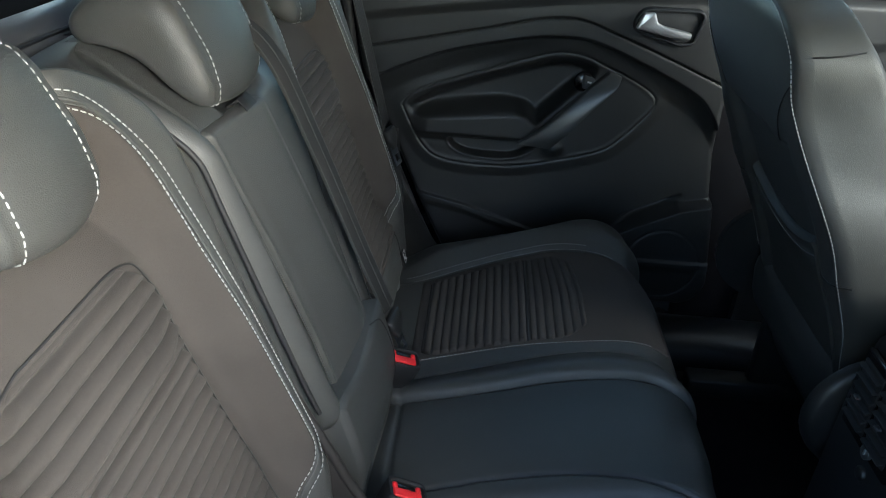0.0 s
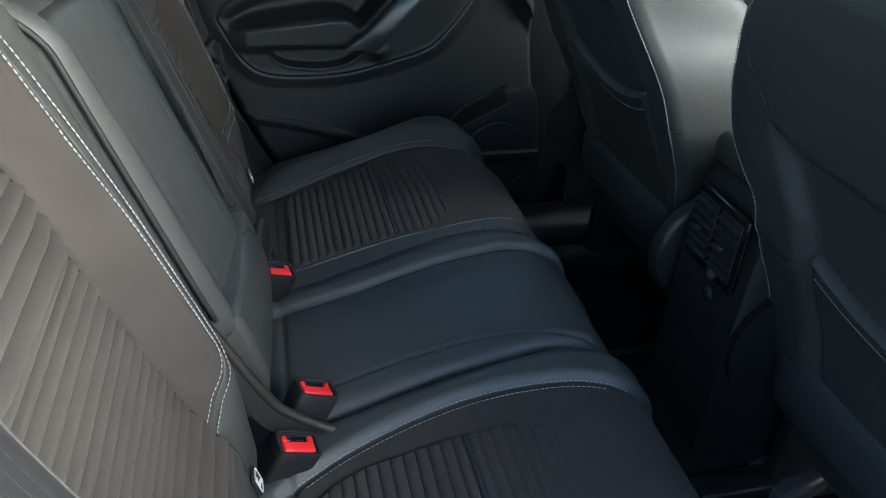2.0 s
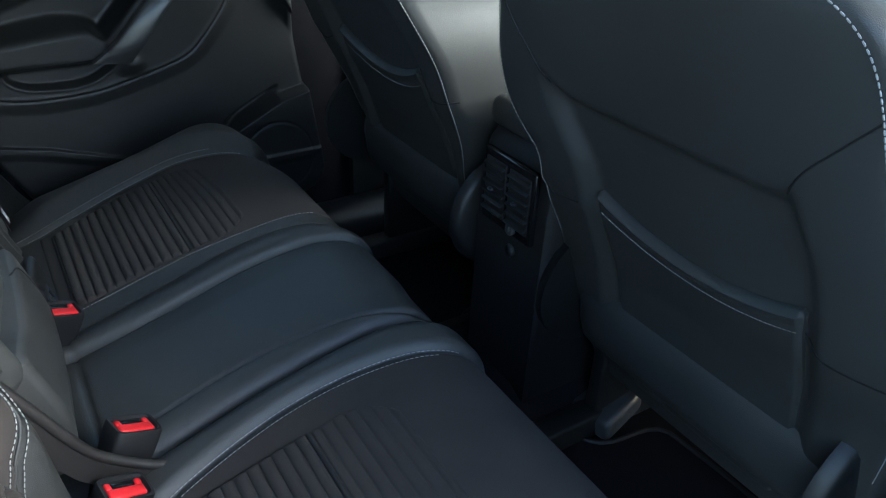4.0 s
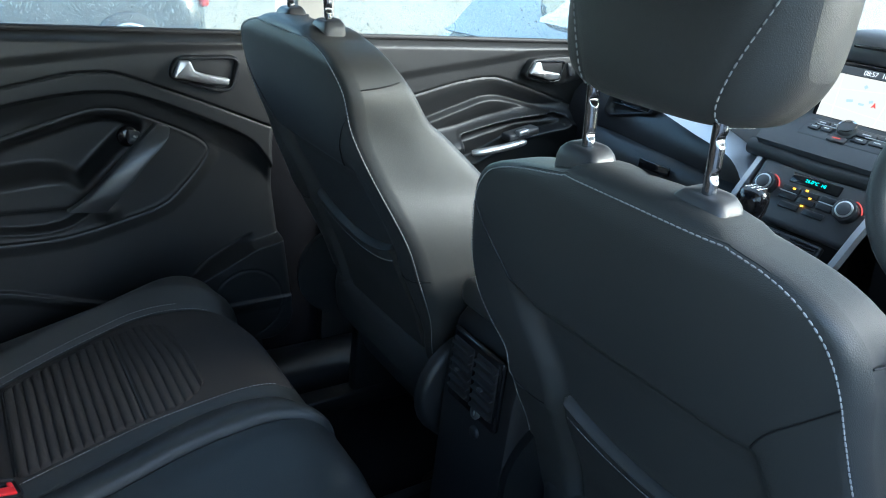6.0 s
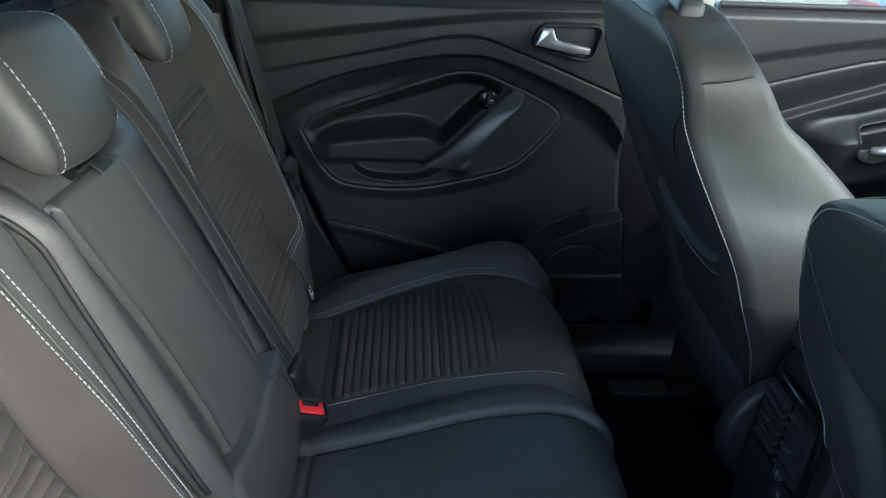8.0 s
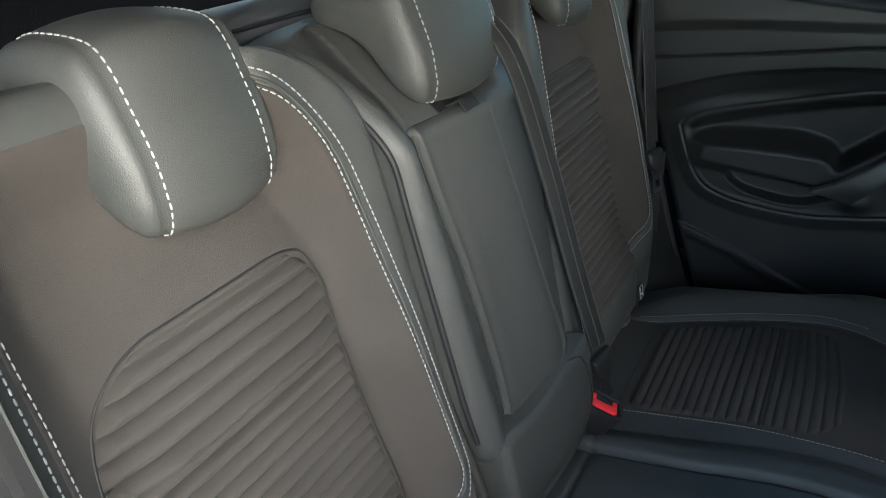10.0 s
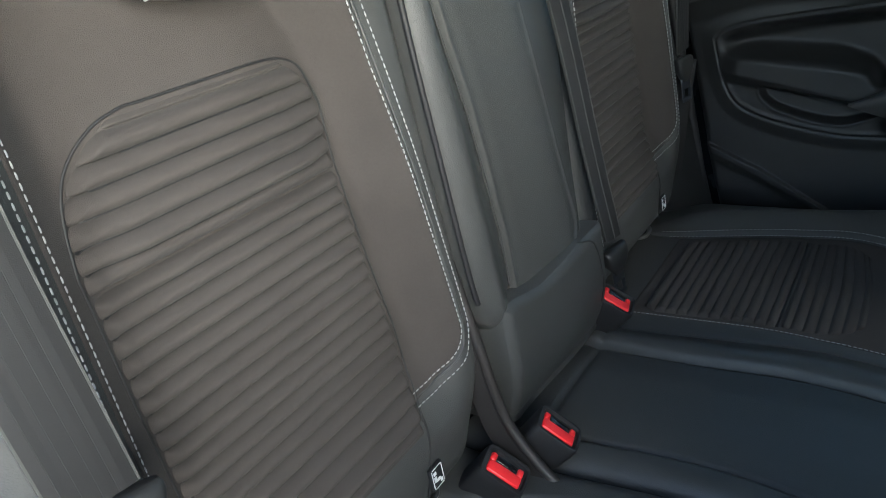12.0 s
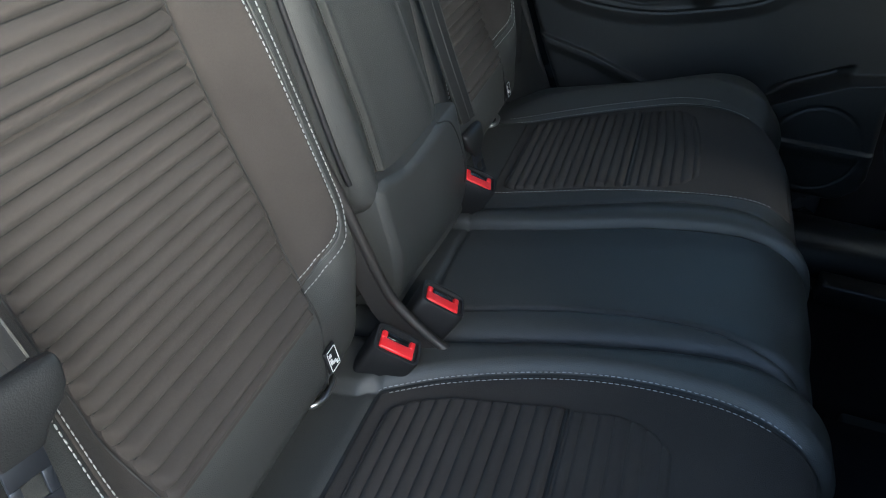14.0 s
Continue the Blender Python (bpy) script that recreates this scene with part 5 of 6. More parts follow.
vent = part("side_vent", loft([[(1.468 + d, 0.465 + k * a * 0.075, 0.797 + k * b * 0.034 - 0.02 * k * a) for a, b in ((-1, -0.7), (-0.9, -1), (0.75, -1), (1, -0.6), (0.8, 0.9), (0.6, 1), (-0.9, 1), (-1, 0.8))] for d, k in ((0.03, 1.1), (-0.004, 1.1), (-0.006, 1.0), (0.0, 0.88), (0.03, 0.85))], cap=False), PLASTIC_SMOOTH, dash, "angular air vent")
for k in (-0.5, 0.0, 0.5):
    part("vane", block((0.03, 0.12, 0.005), 0.002, Matrix.Translation((1.480, 0.465, 0.797 + k * 0.034))), GLOSS, vent)
# centre hood with the slot, the screen and its button bank
CY = -0.075
hood = part("screen_hood", loft([[(x, CY + w * math.copysign(abs(math.cos(a)) ** 0.5, math.cos(a)), z + h * math.sin(a)) for a in np.linspace(0, 2 * math.pi, 40, endpoint=False)] for x, w, z, h in ((1.50, 0.115, 1.005, 0.020), (1.52, 0.125, 1.005, 0.032), (1.62, 0.15, 1.0, 0.04), (1.80, 0.16, 0.985, 0.04))]), PLASTIC_GREY, dash, "grey hood over the screen")
part("disc_slot", block((0.004, 0.135, 0.007), 0.002, Matrix.Translation((1.499, CY - 0.01, 1.010))), GLOSS, hood)
stack = part("stack_panel", loft([[(x, CY + 0.145 * k * q, z) for q in np.linspace(-1, 1, 12)] + [(x + 0.10, CY + 0.145 * k * q, z) for q in np.linspace(1, -1, 12)] for x, z, k in ((1.53, 0.985, 0.85), (1.515, 0.965, 0.92), (1.490, 0.875, 0.92), (1.462, 0.862, 1.0), (1.425, 0.838, 1.02), (1.405, 0.815, 1.0), (1.415, 0.795, 0.92), (1.44, 0.785, 0.85), (1.44, 0.75, 0.78))]), PLASTIC_GREY, dash, "grey console face round the screen")
FACE = Matrix.Translation((1.4965, CY - 0.006, 0.9225)) @ Matrix(((0, 0.17, -0.985, 0), (-1, 0, 0, 0), (0, 0.985, 0.17, 0), (0, 0, 0, 1)))
SCREEN_GLOW = glow("map screen light", (0.86, 0.81, 0.72), 0.16)
SCREEN_DARK = glow("dark screen bar", (0.03, 0.035, 0.04), 0.3)
SCREEN_TEXT = glow("pale screen lettering", (0.9, 0.92, 0.95), 0.25)
ROAD_GLOW = glow("pale map road", (0.97, 0.95, 0.90), 0.18)
LAKE_GLOW = glow("pale blue map water", (0.55, 0.75, 0.82), 0.15)
ARROW_GLOW = glow("red map arrow", (0.9, 0.10, 0.08), 0.16)
TEAL = glow("teal display digits", (0.05, 0.9, 0.75), 0.30)
AMBER = glow("amber indicator", (1.0, 0.42, 0.02), 0.6)


def on_face(size, x, y, z, turn=0):
    return moved(block(size, 0), FACE @ Matrix.Translation((x, y, z)) @ Euler((0, 0, radians(turn))).to_matrix().to_4x4())


screen = part("touch_screen", merged(moved(block((0.196, 0.118, 0.010), 0.004), FACE @ Matrix.Translation((0, 0, -0.002)))), GLOSS, dash, "gloss black touch screen")
part("map_picture", on_face((0.176, 0.084, 0.001), 0, -0.008, 0.0040), SCREEN_GLOW, screen, "pale beige lit map picture")
part("status_bar", on_face((0.176, 0.014, 0.001), 0, 0.042, 0.0040), SCREEN_DARK, screen, "dark status bar")
for x, y, w, h, a, m in ((-0.062, -0.008, 0.0014, 0.084, 4, ROAD_GLOW), (0.03, -0.01, 0.0014, 0.080, -8, ROAD_GLOW), (0.0, 0.012, 0.15, 0.0012, 6, ROAD_GLOW), (-0.02, -0.03, 0.12, 0.0012, -4, ROAD_GLOW), (-0.035, -0.012, 0.012, 0.005, 10, LAKE_GLOW), (-0.012, -0.014, 0.010, 0.004, 0, LAKE_GLOW), (0.004, -0.006, 0.007, 0.005, 20, LAKE_GLOW), (-0.015, 0.018, 0.006, 0.006, 45, LAKE_GLOW)):
    part("map_mark", on_face((w, h, 0.0006), x, y, 0.0048, a), m, screen)
part("map_arrow", moved(([(-0.0045, -0.004, 0), (0, 0.007, 0), (0.0045, -0.004, 0), (0, -0.0015, 0), (-0.0045, -0.004, 0.0006), (0, 0.007, 0.0006), (0.0045, -0.004, 0.0006), (0, -0.0015, 0.0006)], [(0, 1, 2, 3), (7, 6, 5, 4), (0, 1, 5, 4), (1, 2, 6, 5), (2, 3, 7, 6), (3, 0, 4, 7)]), FACE @ Matrix.Translation((0.012, -0.012, 0.0052))), ARROW_GLOW, screen, "red arrow", smooth=False)


def lettering(name, text, size, m, mat, parent, label):
    """Raised letters in the built-in font, turned into a mesh."""
    cu = bpy.data.curves.new(name, "FONT")
    cu.body, cu.size, cu.extrude, cu.align_x, cu.align_y = text, size, 0.0002, "CENTER", "CENTER"
    tmp = bpy.data.objects.new(name, cu)
    scene.collection.objects.link(tmp)
    bpy.context.view_layer.update()
    me = bpy.data.meshes.new_from_object(tmp.evaluated_get(bpy.context.evaluated_depsgraph_get()))
    bpy.data.objects.remove(tmp)
    bpy.data.curves.remove(cu)
    me.transform(m)
    me.materials.clear()
    me.materials.append(mat)
    ob = new(name, me)
    ob.parent = parent
    return tagged(ob, label)


lettering("clock_text", "08:57  10°", 0.012, FACE @ Matrix.Translation((-0.004, 0.042, 0.0050)), SCREEN_TEXT, screen, "white clock and temperature digits")
part("home_mark", on_face((0.006, 0.006, 0.0006), -0.076, 0.042, 0.0048, 45), SCREEN_TEXT, screen)
# button bank below the screen
BANK = Matrix.Translation((1.452, CY - 0.012, 0.8535)) @ Matrix(((0, 0.86, -0.51, 0), (-1, 0, 0, 0), (0, 0.51, 0.86, 0), (0, 0, 0, 1)))
on_bank = lambda size, x, y, z, b=0.0015: moved(block(size, b), BANK @ Matrix.Translation((x, y, z)))
bank = part("button_bank", on_bank((0.190, 0.058, 0.012), 0, 0, -0.004, 0.006), PLASTIC_GREY, dash, "black button bank below the screen")
part("volume_knob", moved(merged(disc(0.0165, 0.016, 32, 0.002), disc(0.0185, 0.006, 32, 0.001)), BANK @ Matrix.Translation((-0.010, 0.006, 0.002))), PLASTIC_GREY, bank, "ribbed knob with silver ring")
part("knob_ring", moved(loft([[(r * math.cos(a), r * math.sin(a), z) for a in np.linspace(0, 2 * math.pi, 32, endpoint=False)] for r, z in ((0.0150, 0.016), (0.0165, 0.0175), (0.0170, 0.0155))], cap=False), BANK @ Matrix.Translation((-0.010, 0.006, 0.002))), CHROME, bank)
for x, y, w, h in ((-0.062, 0.013, 0.026, 0.013), (-0.036, 0.016, 0.022, 0.013), (-0.070, -0.002, 0.022, 0.013), (-0.046, 0.0, 0.022, 0.013), (0.026, 0.010, 0.036, 0.013), (0.066, 0.014, 0.036, 0.013), (0.022, -0.007, 0.028, 0.013), (0.054, -0.004, 0.028, 0.013), (0.080, 0.0, 0.018, 0.013), (-0.014, -0.019, 0.034, 0.015)):
    part("button", on_bank((w, h, 0.005), x, y, 0.0035, 0.0018), PLASTIC_GREY, bank)
    part("print", on_bank((w * 0.45, 0.0022, 0.0008), x, y, 0.0064, 0), WHITE_INK if (x, y) != (-0.014, -0.019) else ARROW_GLOW, bank)
for x, y in ((-0.050, 0.0075), (0.046, 0.0045)):
    part("silver_bar", on_bank((0.040, 0.0022, 0.002), x, y, 0.0052, 0.0008), SILVER, bank)
# centre vents either side of the screen
for s in (-1, 1):
    cv = part("centre_vent", loft([[(1.490 + d, CY + s * (0.135 + 0.02 * k * a), 0.865 + 0.045 * k * b) for a, b in [(math.cos(w), math.sin(w)) for w in np.linspace(0, 2 * math.pi, 24, endpoint=False)]] for d, k in ((0.02, 1.15), (-0.03, 1.15), (-0.032, 1.0), (-0.02, 0.9), (0.02, 0.85))]), PLASTIC_SMOOTH, dash, "narrow centre air vent")
    for k in np.linspace(-0.7, 0.7, 6):
        part("vane", block((0.004, 0.034, 0.003), 0.001, Matrix.Translation((1.463, CY + s * 0.135, 0.865 + 0.045 * k))), GLOSS, cv)
part("chin", loft([[(1.418 + 0.10 * abs(y - CY) ** 1.5 + 0.022 * math.cos(a) * -1, y, 0.786 + 0.006 * abs(y - CY) / 0.13 + 0.018 * math.sin(a)) for a in np.linspace(0, 2 * math.pi, 20, endpoint=False)] for y in np.linspace(-0.205, 0.085, 24)]), PLASTIC, dash, "soft black lip under the button bank")
# climate panel, tilted up towards the rear
CLIM = Matrix.Translation((1.372, CY - 0.006, 0.735)) @ Matrix(((0, 0.50, -0.866, 0), (-1, 0, 0, 0), (0, 0.866, 0.50, 0), (0, 0, 0, 1)))
on_clim = lambda size, x, y, z, b=0.0015: moved(block(size, b), CLIM @ Matrix.Translation((x, y, z)))
clim = part("climate_panel", on_clim((0.235, 0.118, 0.03), 0, 0, -0.016, 0.010), PLASTIC_GREY, dash, "dark climate control panel")
part("slot_trim", merged(*[on_clim((0.20, 0.0035, 0.004), 0, 0.066 + 0.0065 * k, -0.006 - 0.004 * k, 0.001) for k in range(5)]), GLOSS, dash, "ribbed slots above the climate panel")
for s in (-1, 1):
    knob = part("temperature_knob", moved(disc(0.021, 0.018, 40, 0.002), CLIM @ Matrix.Translation((s * 0.082, 0.005, 0))), PLASTIC_SMOOTH, clim, "round temperature knob with silver face")
    part("knob_face", moved(disc(0.0155, 0.002, 36, 0.0008), CLIM @ Matrix.Translation((s * 0.082, 0.005, 0.018))), SILVER, knob)
    part("knob_cap", moved(disc(0.0125, 0.002, 36, 0.0008), CLIM @ Matrix.Translation((s * 0.082, 0.005, 0.0195))), PLASTIC_GREY, knob)
    for a0, a1, m in ((100, 170, LAKE_GLOW), (10, 80, ARROW_GLOW)):
        part("scale_arc", tube([CLIM @ Vector((s * 0.082 + 0.0245 * math.cos(radians(a)), 0.005 + 0.0245 * math.sin(radians(a)), 0.001)) for a in np.linspace(a0, a1, 12)], 0.0012, 5), m, clim)
part("display", on_clim((0.098, 0.020, 0.003), 0.004, 0.036, 0.0, 0.001), GLOSS, clim, "gloss black climate display")
lettering("display_text", "26.0°C  HI", 0.0095, CLIM @ Matrix.Translation((0.004, 0.036, 0.0020)), TEAL, clim, "teal display digits")
for x, y in ((-0.026, 0.014), (-0.002, 0.018), (0.010, 0.006), (0.004, -0.012)):
    part("indicator", on_clim((0.0055, 0.0032, 0.001), x, y, 0.0036, 0), AMBER, clim, "amber indicator light")
for x, y, w, h in ((-0.032, 0.012, 0.036, 0.012), (0.006, 0.012, 0.034, 0.012), (0.042, 0.014, 0.030, 0.012), (-0.032, -0.003, 0.036, 0.012), (0.006, -0.003, 0.034, 0.012), (0.042, -0.001, 0.030, 0.012), (-0.02, -0.020, 0.04, 0.012), (0.03, -0.020, 0.04, 0.012)):
    part("button", on_clim((w, h, 0.004), x, y, 0.001, 0.0015), PLASTIC_SMOOTH, clim)
for x, y, w in ((-0.034, 0.005, 0.034), (0.044, 0.007, 0.034)):
    part("silver_bar", on_clim((w, 0.002, 0.0015), x, y, 0.0034, 0.0005), SILVER, clim)
low = part("switch_panel", on_clim((0.15, 0.030, 0.016), 0, -0.082, -0.014, 0.005), PLASTIC_SMOOTH, dash, "low switch panel")
for x in (-0.05, -0.02):
    part("button", on_clim((0.026, 0.018, 0.006), x, -0.082, -0.004, 0.002), GLOSS, low)
part("grille", merged(*[on_clim((0.055, 0.003, 0.003), 0.042, -0.074 - 0.006 * k, -0.004, 0.001) for k in range(4)]), GLOSS, low)
# bright side rails that run down to the console
for s, y in ((1, 0.050), (-1, -0.205)):
    part("side_rail", ribbon(smooth_line([(1.425, y, 0.785), (1.36, y - s * 0.004, 0.715), (1.28, y - s * 0.010, 0.625), (1.16, y - s * 0.012, 0.585)], 24), (0, 1, 0), 0.012, 0.02), ALU, dash, "satin aluminium side rail")

# console between the front seats, with the rear vents
console = thing("centre_console", "black centre console with gear lever and rear air vents", "console")
KY = -0.035
prof = [(0.685, 0.10), (0.688, 0.42), (0.690, 0.50), (0.700, 0.570), (0.725, 0.598), (0.78, 0.605), (1.02, 0.600), (1.06, 0.585), (1.08, 0.545), (1.30, 0.560), (1.38, 0.60), (1.42, 0.70), (1.55, 0.70), (1.55, 0.10)]
rings = []
for q, k in ((-1.0, 0.975), (-0.985, 0.985), (-0.9, 1.0), (-0.5, 1.0), (0.5, 1.0), (0.9, 1.0), (0.985, 0.985), (1.0, 0.975)):
    rings.append([(x if k == 1 else 0.70 + (x - 0.70) * 1.0, KY + 0.084 * q, 0.1 + (z - 0.1) * k) for x, z in prof])
part("body", loft(rings), RUBBER, console)
part("lid", block((0.34, 0.180, 0.05), 0.02, Matrix.Translation((0.865, KY, 0.610)), 4), LEATHER, console, "black leather console lid")
rv = part("rear_vent", block((0.012, 0.128, 0.125), 0.005, Matrix.Translation((0.684, KY, 0.500))), GLOSS, console, "twin rear air vent in gloss black frame")
for s in (-1, 1):
    part("vent_throat", block((0.006, 0.052, 0.095), 0.002, Matrix.Translation((0.6785, KY + s * 0.030, 0.502))), RUBBER, rv)
    for k in range(6):
        part("vane", block((0.010, 0.050, 0.0035), 0.0012, Matrix.Translation((0.674, KY + s * 0.030, 0.463 + 0.0155 * k)) @ Euler((0, radians(-20), 0)).to_matrix().to_4x4()), RUBBER, rv)
    part("vent_tab", block((0.006, 0.010, 0.004), 0.001, Matrix.Translation((0.668, KY + s * 0.030, 0.502))), PLASTIC_GREY, rv)
part("vent_wheel", disc(0.010, 0.006, 20, 0.001, Matrix.Translation((0.677, KY - 0.02, 0.452)) @ Euler((0, radians(-90), 0)).to_matrix().to_4x4()), PLASTIC_GREY, rv)
part("wheel_mark", block((0.002, 0.002, 0.008), 0, Matrix.Translation((0.6695, KY - 0.023, 0.455))), SILVER, rv)
part("power_socket", disc(0.011, 0.006, 28, 0.003, Matrix.Translation((0.688, KY - 0.01, 0.405)) @ Euler((0, radians(-90), 0)).to_matrix().to_4x4()), PLASTIC, console, "round power socket cap")
part("front_tray", block((0.26, 0.165, 0.02), 0.008, Matrix.Translation((1.22, KY - 0.01, 0.566))), GLOSS, console)
part("gear_plate", block((0.20, 0.13, 0.012), 0.006, Matrix.Translation((1.22, KY - 0.035, 0.578))), PLASTIC_SMOOTH, console)
part("plate_rim", tube([(1.22 + 0.098 * math.copysign(abs(math.cos(a)) ** 0.4, math.cos(a)), KY - 0.02 + 0.062 * math.copysign(abs(math.sin(a)) ** 0.4, math.sin(a)), 0.586) for a in np.linspace(0, 2 * math.pi, 60)], 0.003, 8), CHROME, console, "chrome rim round the gear gaiter")
lever = part("gear_gaiter", loft([[(1.225 + dx + r * math.cos(a) * (1 + 0.05 * math.cos(5 * a)), KY - 0.035 - 0.015 * dx + r * 0.62 * math.sin(a), z) for a in np.linspace(0, 2 * math.pi, 30, endpoint=False)] for z, r, dx in ((0.582, 0.085, 0), (0.600, 0.072, 0), (0.620, 0.050, 0.0), (0.645, 0.030, 0.0), (0.665, 0.017, 0.0), (0.690, 0.013, 0.0))]), LEATHER, console, "black leather gear gaiter")
part("gear_collar", loft([[(1.225 + r * math.cos(a), KY - 0.035 + r * math.sin(a), z) for a in np.linspace(0, 2 * math.pi, 24, endpoint=False)] for z, r in ((0.680, 0.015), (0.684, 0.019), (0.694, 0.019), (0.698, 0.015))]), CHROME, lever)
part("gear_knob", loft([[(1.225 + r * math.cos(a), KY - 0.035 + r * math.sin(a), z) for a in np.linspace(0, 2 * math.pi, 28, endpoint=False)] for z, r in ((0.697, 0.015), (0.712, 0.021), (0.732, 0.027), (0.750, 0.028), (0.764, 0.024), (0.770, 0.016), (0.771, 0.003))]), GLOSS, lever, "gloss black gear knob with white shift pattern")
for dx, dy, sx, sy in ((0, 0, 0.0012, 0.026), (0, 0.012, 0.016, 0.0012), (0, 0.0, 0.016, 0.0012), (0, -0.012, 0.016, 0.0012), (0.012, 0.012, 0.004, 0.003), (0.012, 0.0, 0.004, 0.003), (0.012, -0.012, 0.004, 0.003), (-0.012, 0.012, 0.004, 0.003), (-0.012, 0.0, 0.004, 0.003), (-0.012, -0.012, 0.004, 0.003)):
    part("print", block((sx, sy, 0.001), 0, Matrix.Translation((1.225 + dx, KY - 0.035 + dy, 0.7712))), WHITE_INK, lever)

# steering wheel
wheel = thing("steering_wheel", "black leather steering wheel with stitched rim and three spokes", "steering wheel")
WM = Matrix.Translation((1.255, -0.437, 0.880)) @ Euler((0, radians(-66), 0)).to_matrix().to_4x4()
part("rim", tube([WM @ Vector((0.182 * math.cos(a), 0.182 * math.sin(a), 0)) for a in np.linspace(0, 2 * math.pi, 73)], 0.0165, 18), LEATHER, wheel)
part("hub", moved(loft([[(0.075 * k * math.copysign(abs(math.cos(a)) ** 0.7, math.cos(a)), 0.085 * k * math.copysign(abs(math.sin(a)) ** 0.7, math.sin(a)), z) for a in np.linspace(0, 2 * math.pi, 40, endpoint=False)] for z, k in ((-0.07, 0.8), (-0.03, 1.0), (0.0, 0.98), (0.012, 0.85), (0.016, 0.4))]), WM @ Matrix.Translation((0, 0, -0.02))), PLASTIC, wheel, "black airbag cover")
for a in (90, 270, 180):
    spoke = part("spoke", moved(block((0.105, 0.042, 0.018), 0.008, None, 3), WM @ Euler((0, 0, radians(a))).to_matrix().to_4x4() @ Matrix.Translation((0.125, 0, -0.012))), PLASTIC_GREY, wheel)
    if a != 180:
        part("spoke_buttons", moved(block((0.045, 0.026, 0.006), 0.002), WM @ Euler((0, 0, radians(a))).to_matrix().to_4x4() @ Matrix.Translation((0.115, 0, 0.0005))), GLOSS, spoke)
stitches([[WM @ Vector((0.1655 * math.cos(a), 0.1655 * math.sin(a), -0.002)) for a in np.linspace(0, 2 * math.pi, 120)]], wheel, r=0.0007)
part("column", tube([(1.27, -0.437, 0.875), (1.50, -0.437, 0.80)], [0.045, 0.06], 20), PLASTIC, wheel, "black steering column cover")

# ---- belts, buckles and small fittings ----
def frame_of(at, right, up):
    """A pose from a place, a width direction and an upward direction."""
    r, u = Vector(right).normalized(), Vector(up)
    u = (u - r * u.dot(r)).normalized()

    m = Matrix((r, u.cross(r), u)).transposed().to_4x4()
    m.translation = Vector(at)
    return m


def buckle(label, at, right, up, depth=0.095):
    """A belt buckle whose red button lies at the given place."""
    t = thing("belt_buckle", label, "seat belt buckle", "rear belt buckles")
    m = frame_of(at, right, up)
    rings = []
    for z, wx, wy in ((-depth, 0.022, 0.013), (-depth * 0.6, 0.0255, 0.0175), (-0.010, 0.0275, 0.0195), (0.003, 0.0275, 0.0195), (0.0065, 0.0262, 0.0182), (0.0065, 0.0235, 0.0155), (0.003, 0.0225, 0.0145)):
        rings.append([(wx * math.copysign(abs(math.cos(a)) ** 0.35, math.cos(a)), wy * math.copysign(abs(math.sin(a)) ** 0.35, math.sin(a)), z) for a in np.linspace(0, 2 * math.pi, 36, endpoint=False)])
    part("housing", moved(loft(rings), m), RUBBER, t)
    part("release_button", moved(merged(block((0.040, 0.014, 0.008), 0.0025, Matrix.Translation((0, -0.0045, 0.002)), 3), block((0.007, 0.010, 0.008), 0.002, Matrix.Translation((-0.0165, 0.006, 0.002))), block((0.007, 0.010, 0.008), 0.002, Matrix.Translation((0.0165, 0.006, 0.002)))), m), RED, t, "red release button")
    part("slot", moved(block((0.025, 0.007, 0.004), 0.001, Matrix.Translation((0, 0.0075, 0.002))), m), GLOSS, t, "dark tongue slot")
    return t


buckle("black seat belt buckle with red button for the middle place", (0.085, -0.153, 0.409), (0.86, 0.22, -0.46), (0.42, 0.10, 0.90))
buckle("black seat belt buckle with red button beside the split cushion", (0.058, -0.221, 0.391), (0.87, 0.22, -0.44), (0.42, -0.05, 0.90))
buckle("black seat belt buckle with red button for the far outer place", (0.050, 0.111, 0.411), (0.86, 0.30, -0.40), (0.42, -0.05, 0.90))


def tongue(t, at, right, up, wide=0.060):
    m = frame_of(at, right, up)
    rings = []
    for z, w, d in ((-0.030, 0.40, 0.004), (-0.022, 0.52, 0.007), (-0.012, 0.90, 0.0085), (-0.006, 1.0, 0.009), (0.004, 1.04, 0.009), (0.009, 1.02, 0.007), (0.011, 0.98, 0.004)):
        rings.append([(wide / 2 * w * math.copysign(abs(math.cos(a)) ** 0.4, math.cos(a)), d * math.copysign(abs(math.sin(a)) ** 0.6, math.sin(a)), z) for a in np.linspace(0, 2 * math.pi, 32, endpoint=False)])
    part("tongue_grip", moved(loft(rings), m), PLASTIC, t, "black plastic tongue grip")
    plate = merged(*[block(q, 0.0006, Matrix.Translation(w)) for q, w in (((0.024, 0.0025, 0.018), (0, 0, -0.034)), ((0.006, 0.0025, 0.014), (-0.009, 0, -0.050)), ((0.006, 0.0025, 0.014), (0.009, 0, -0.050)), ((0.024, 0.0025, 0.008), (0, 0, -0.061)))])
    part("tongue_plate", moved(plate, m), DARK_STEEL, t, "dark steel tongue plate")
    return m


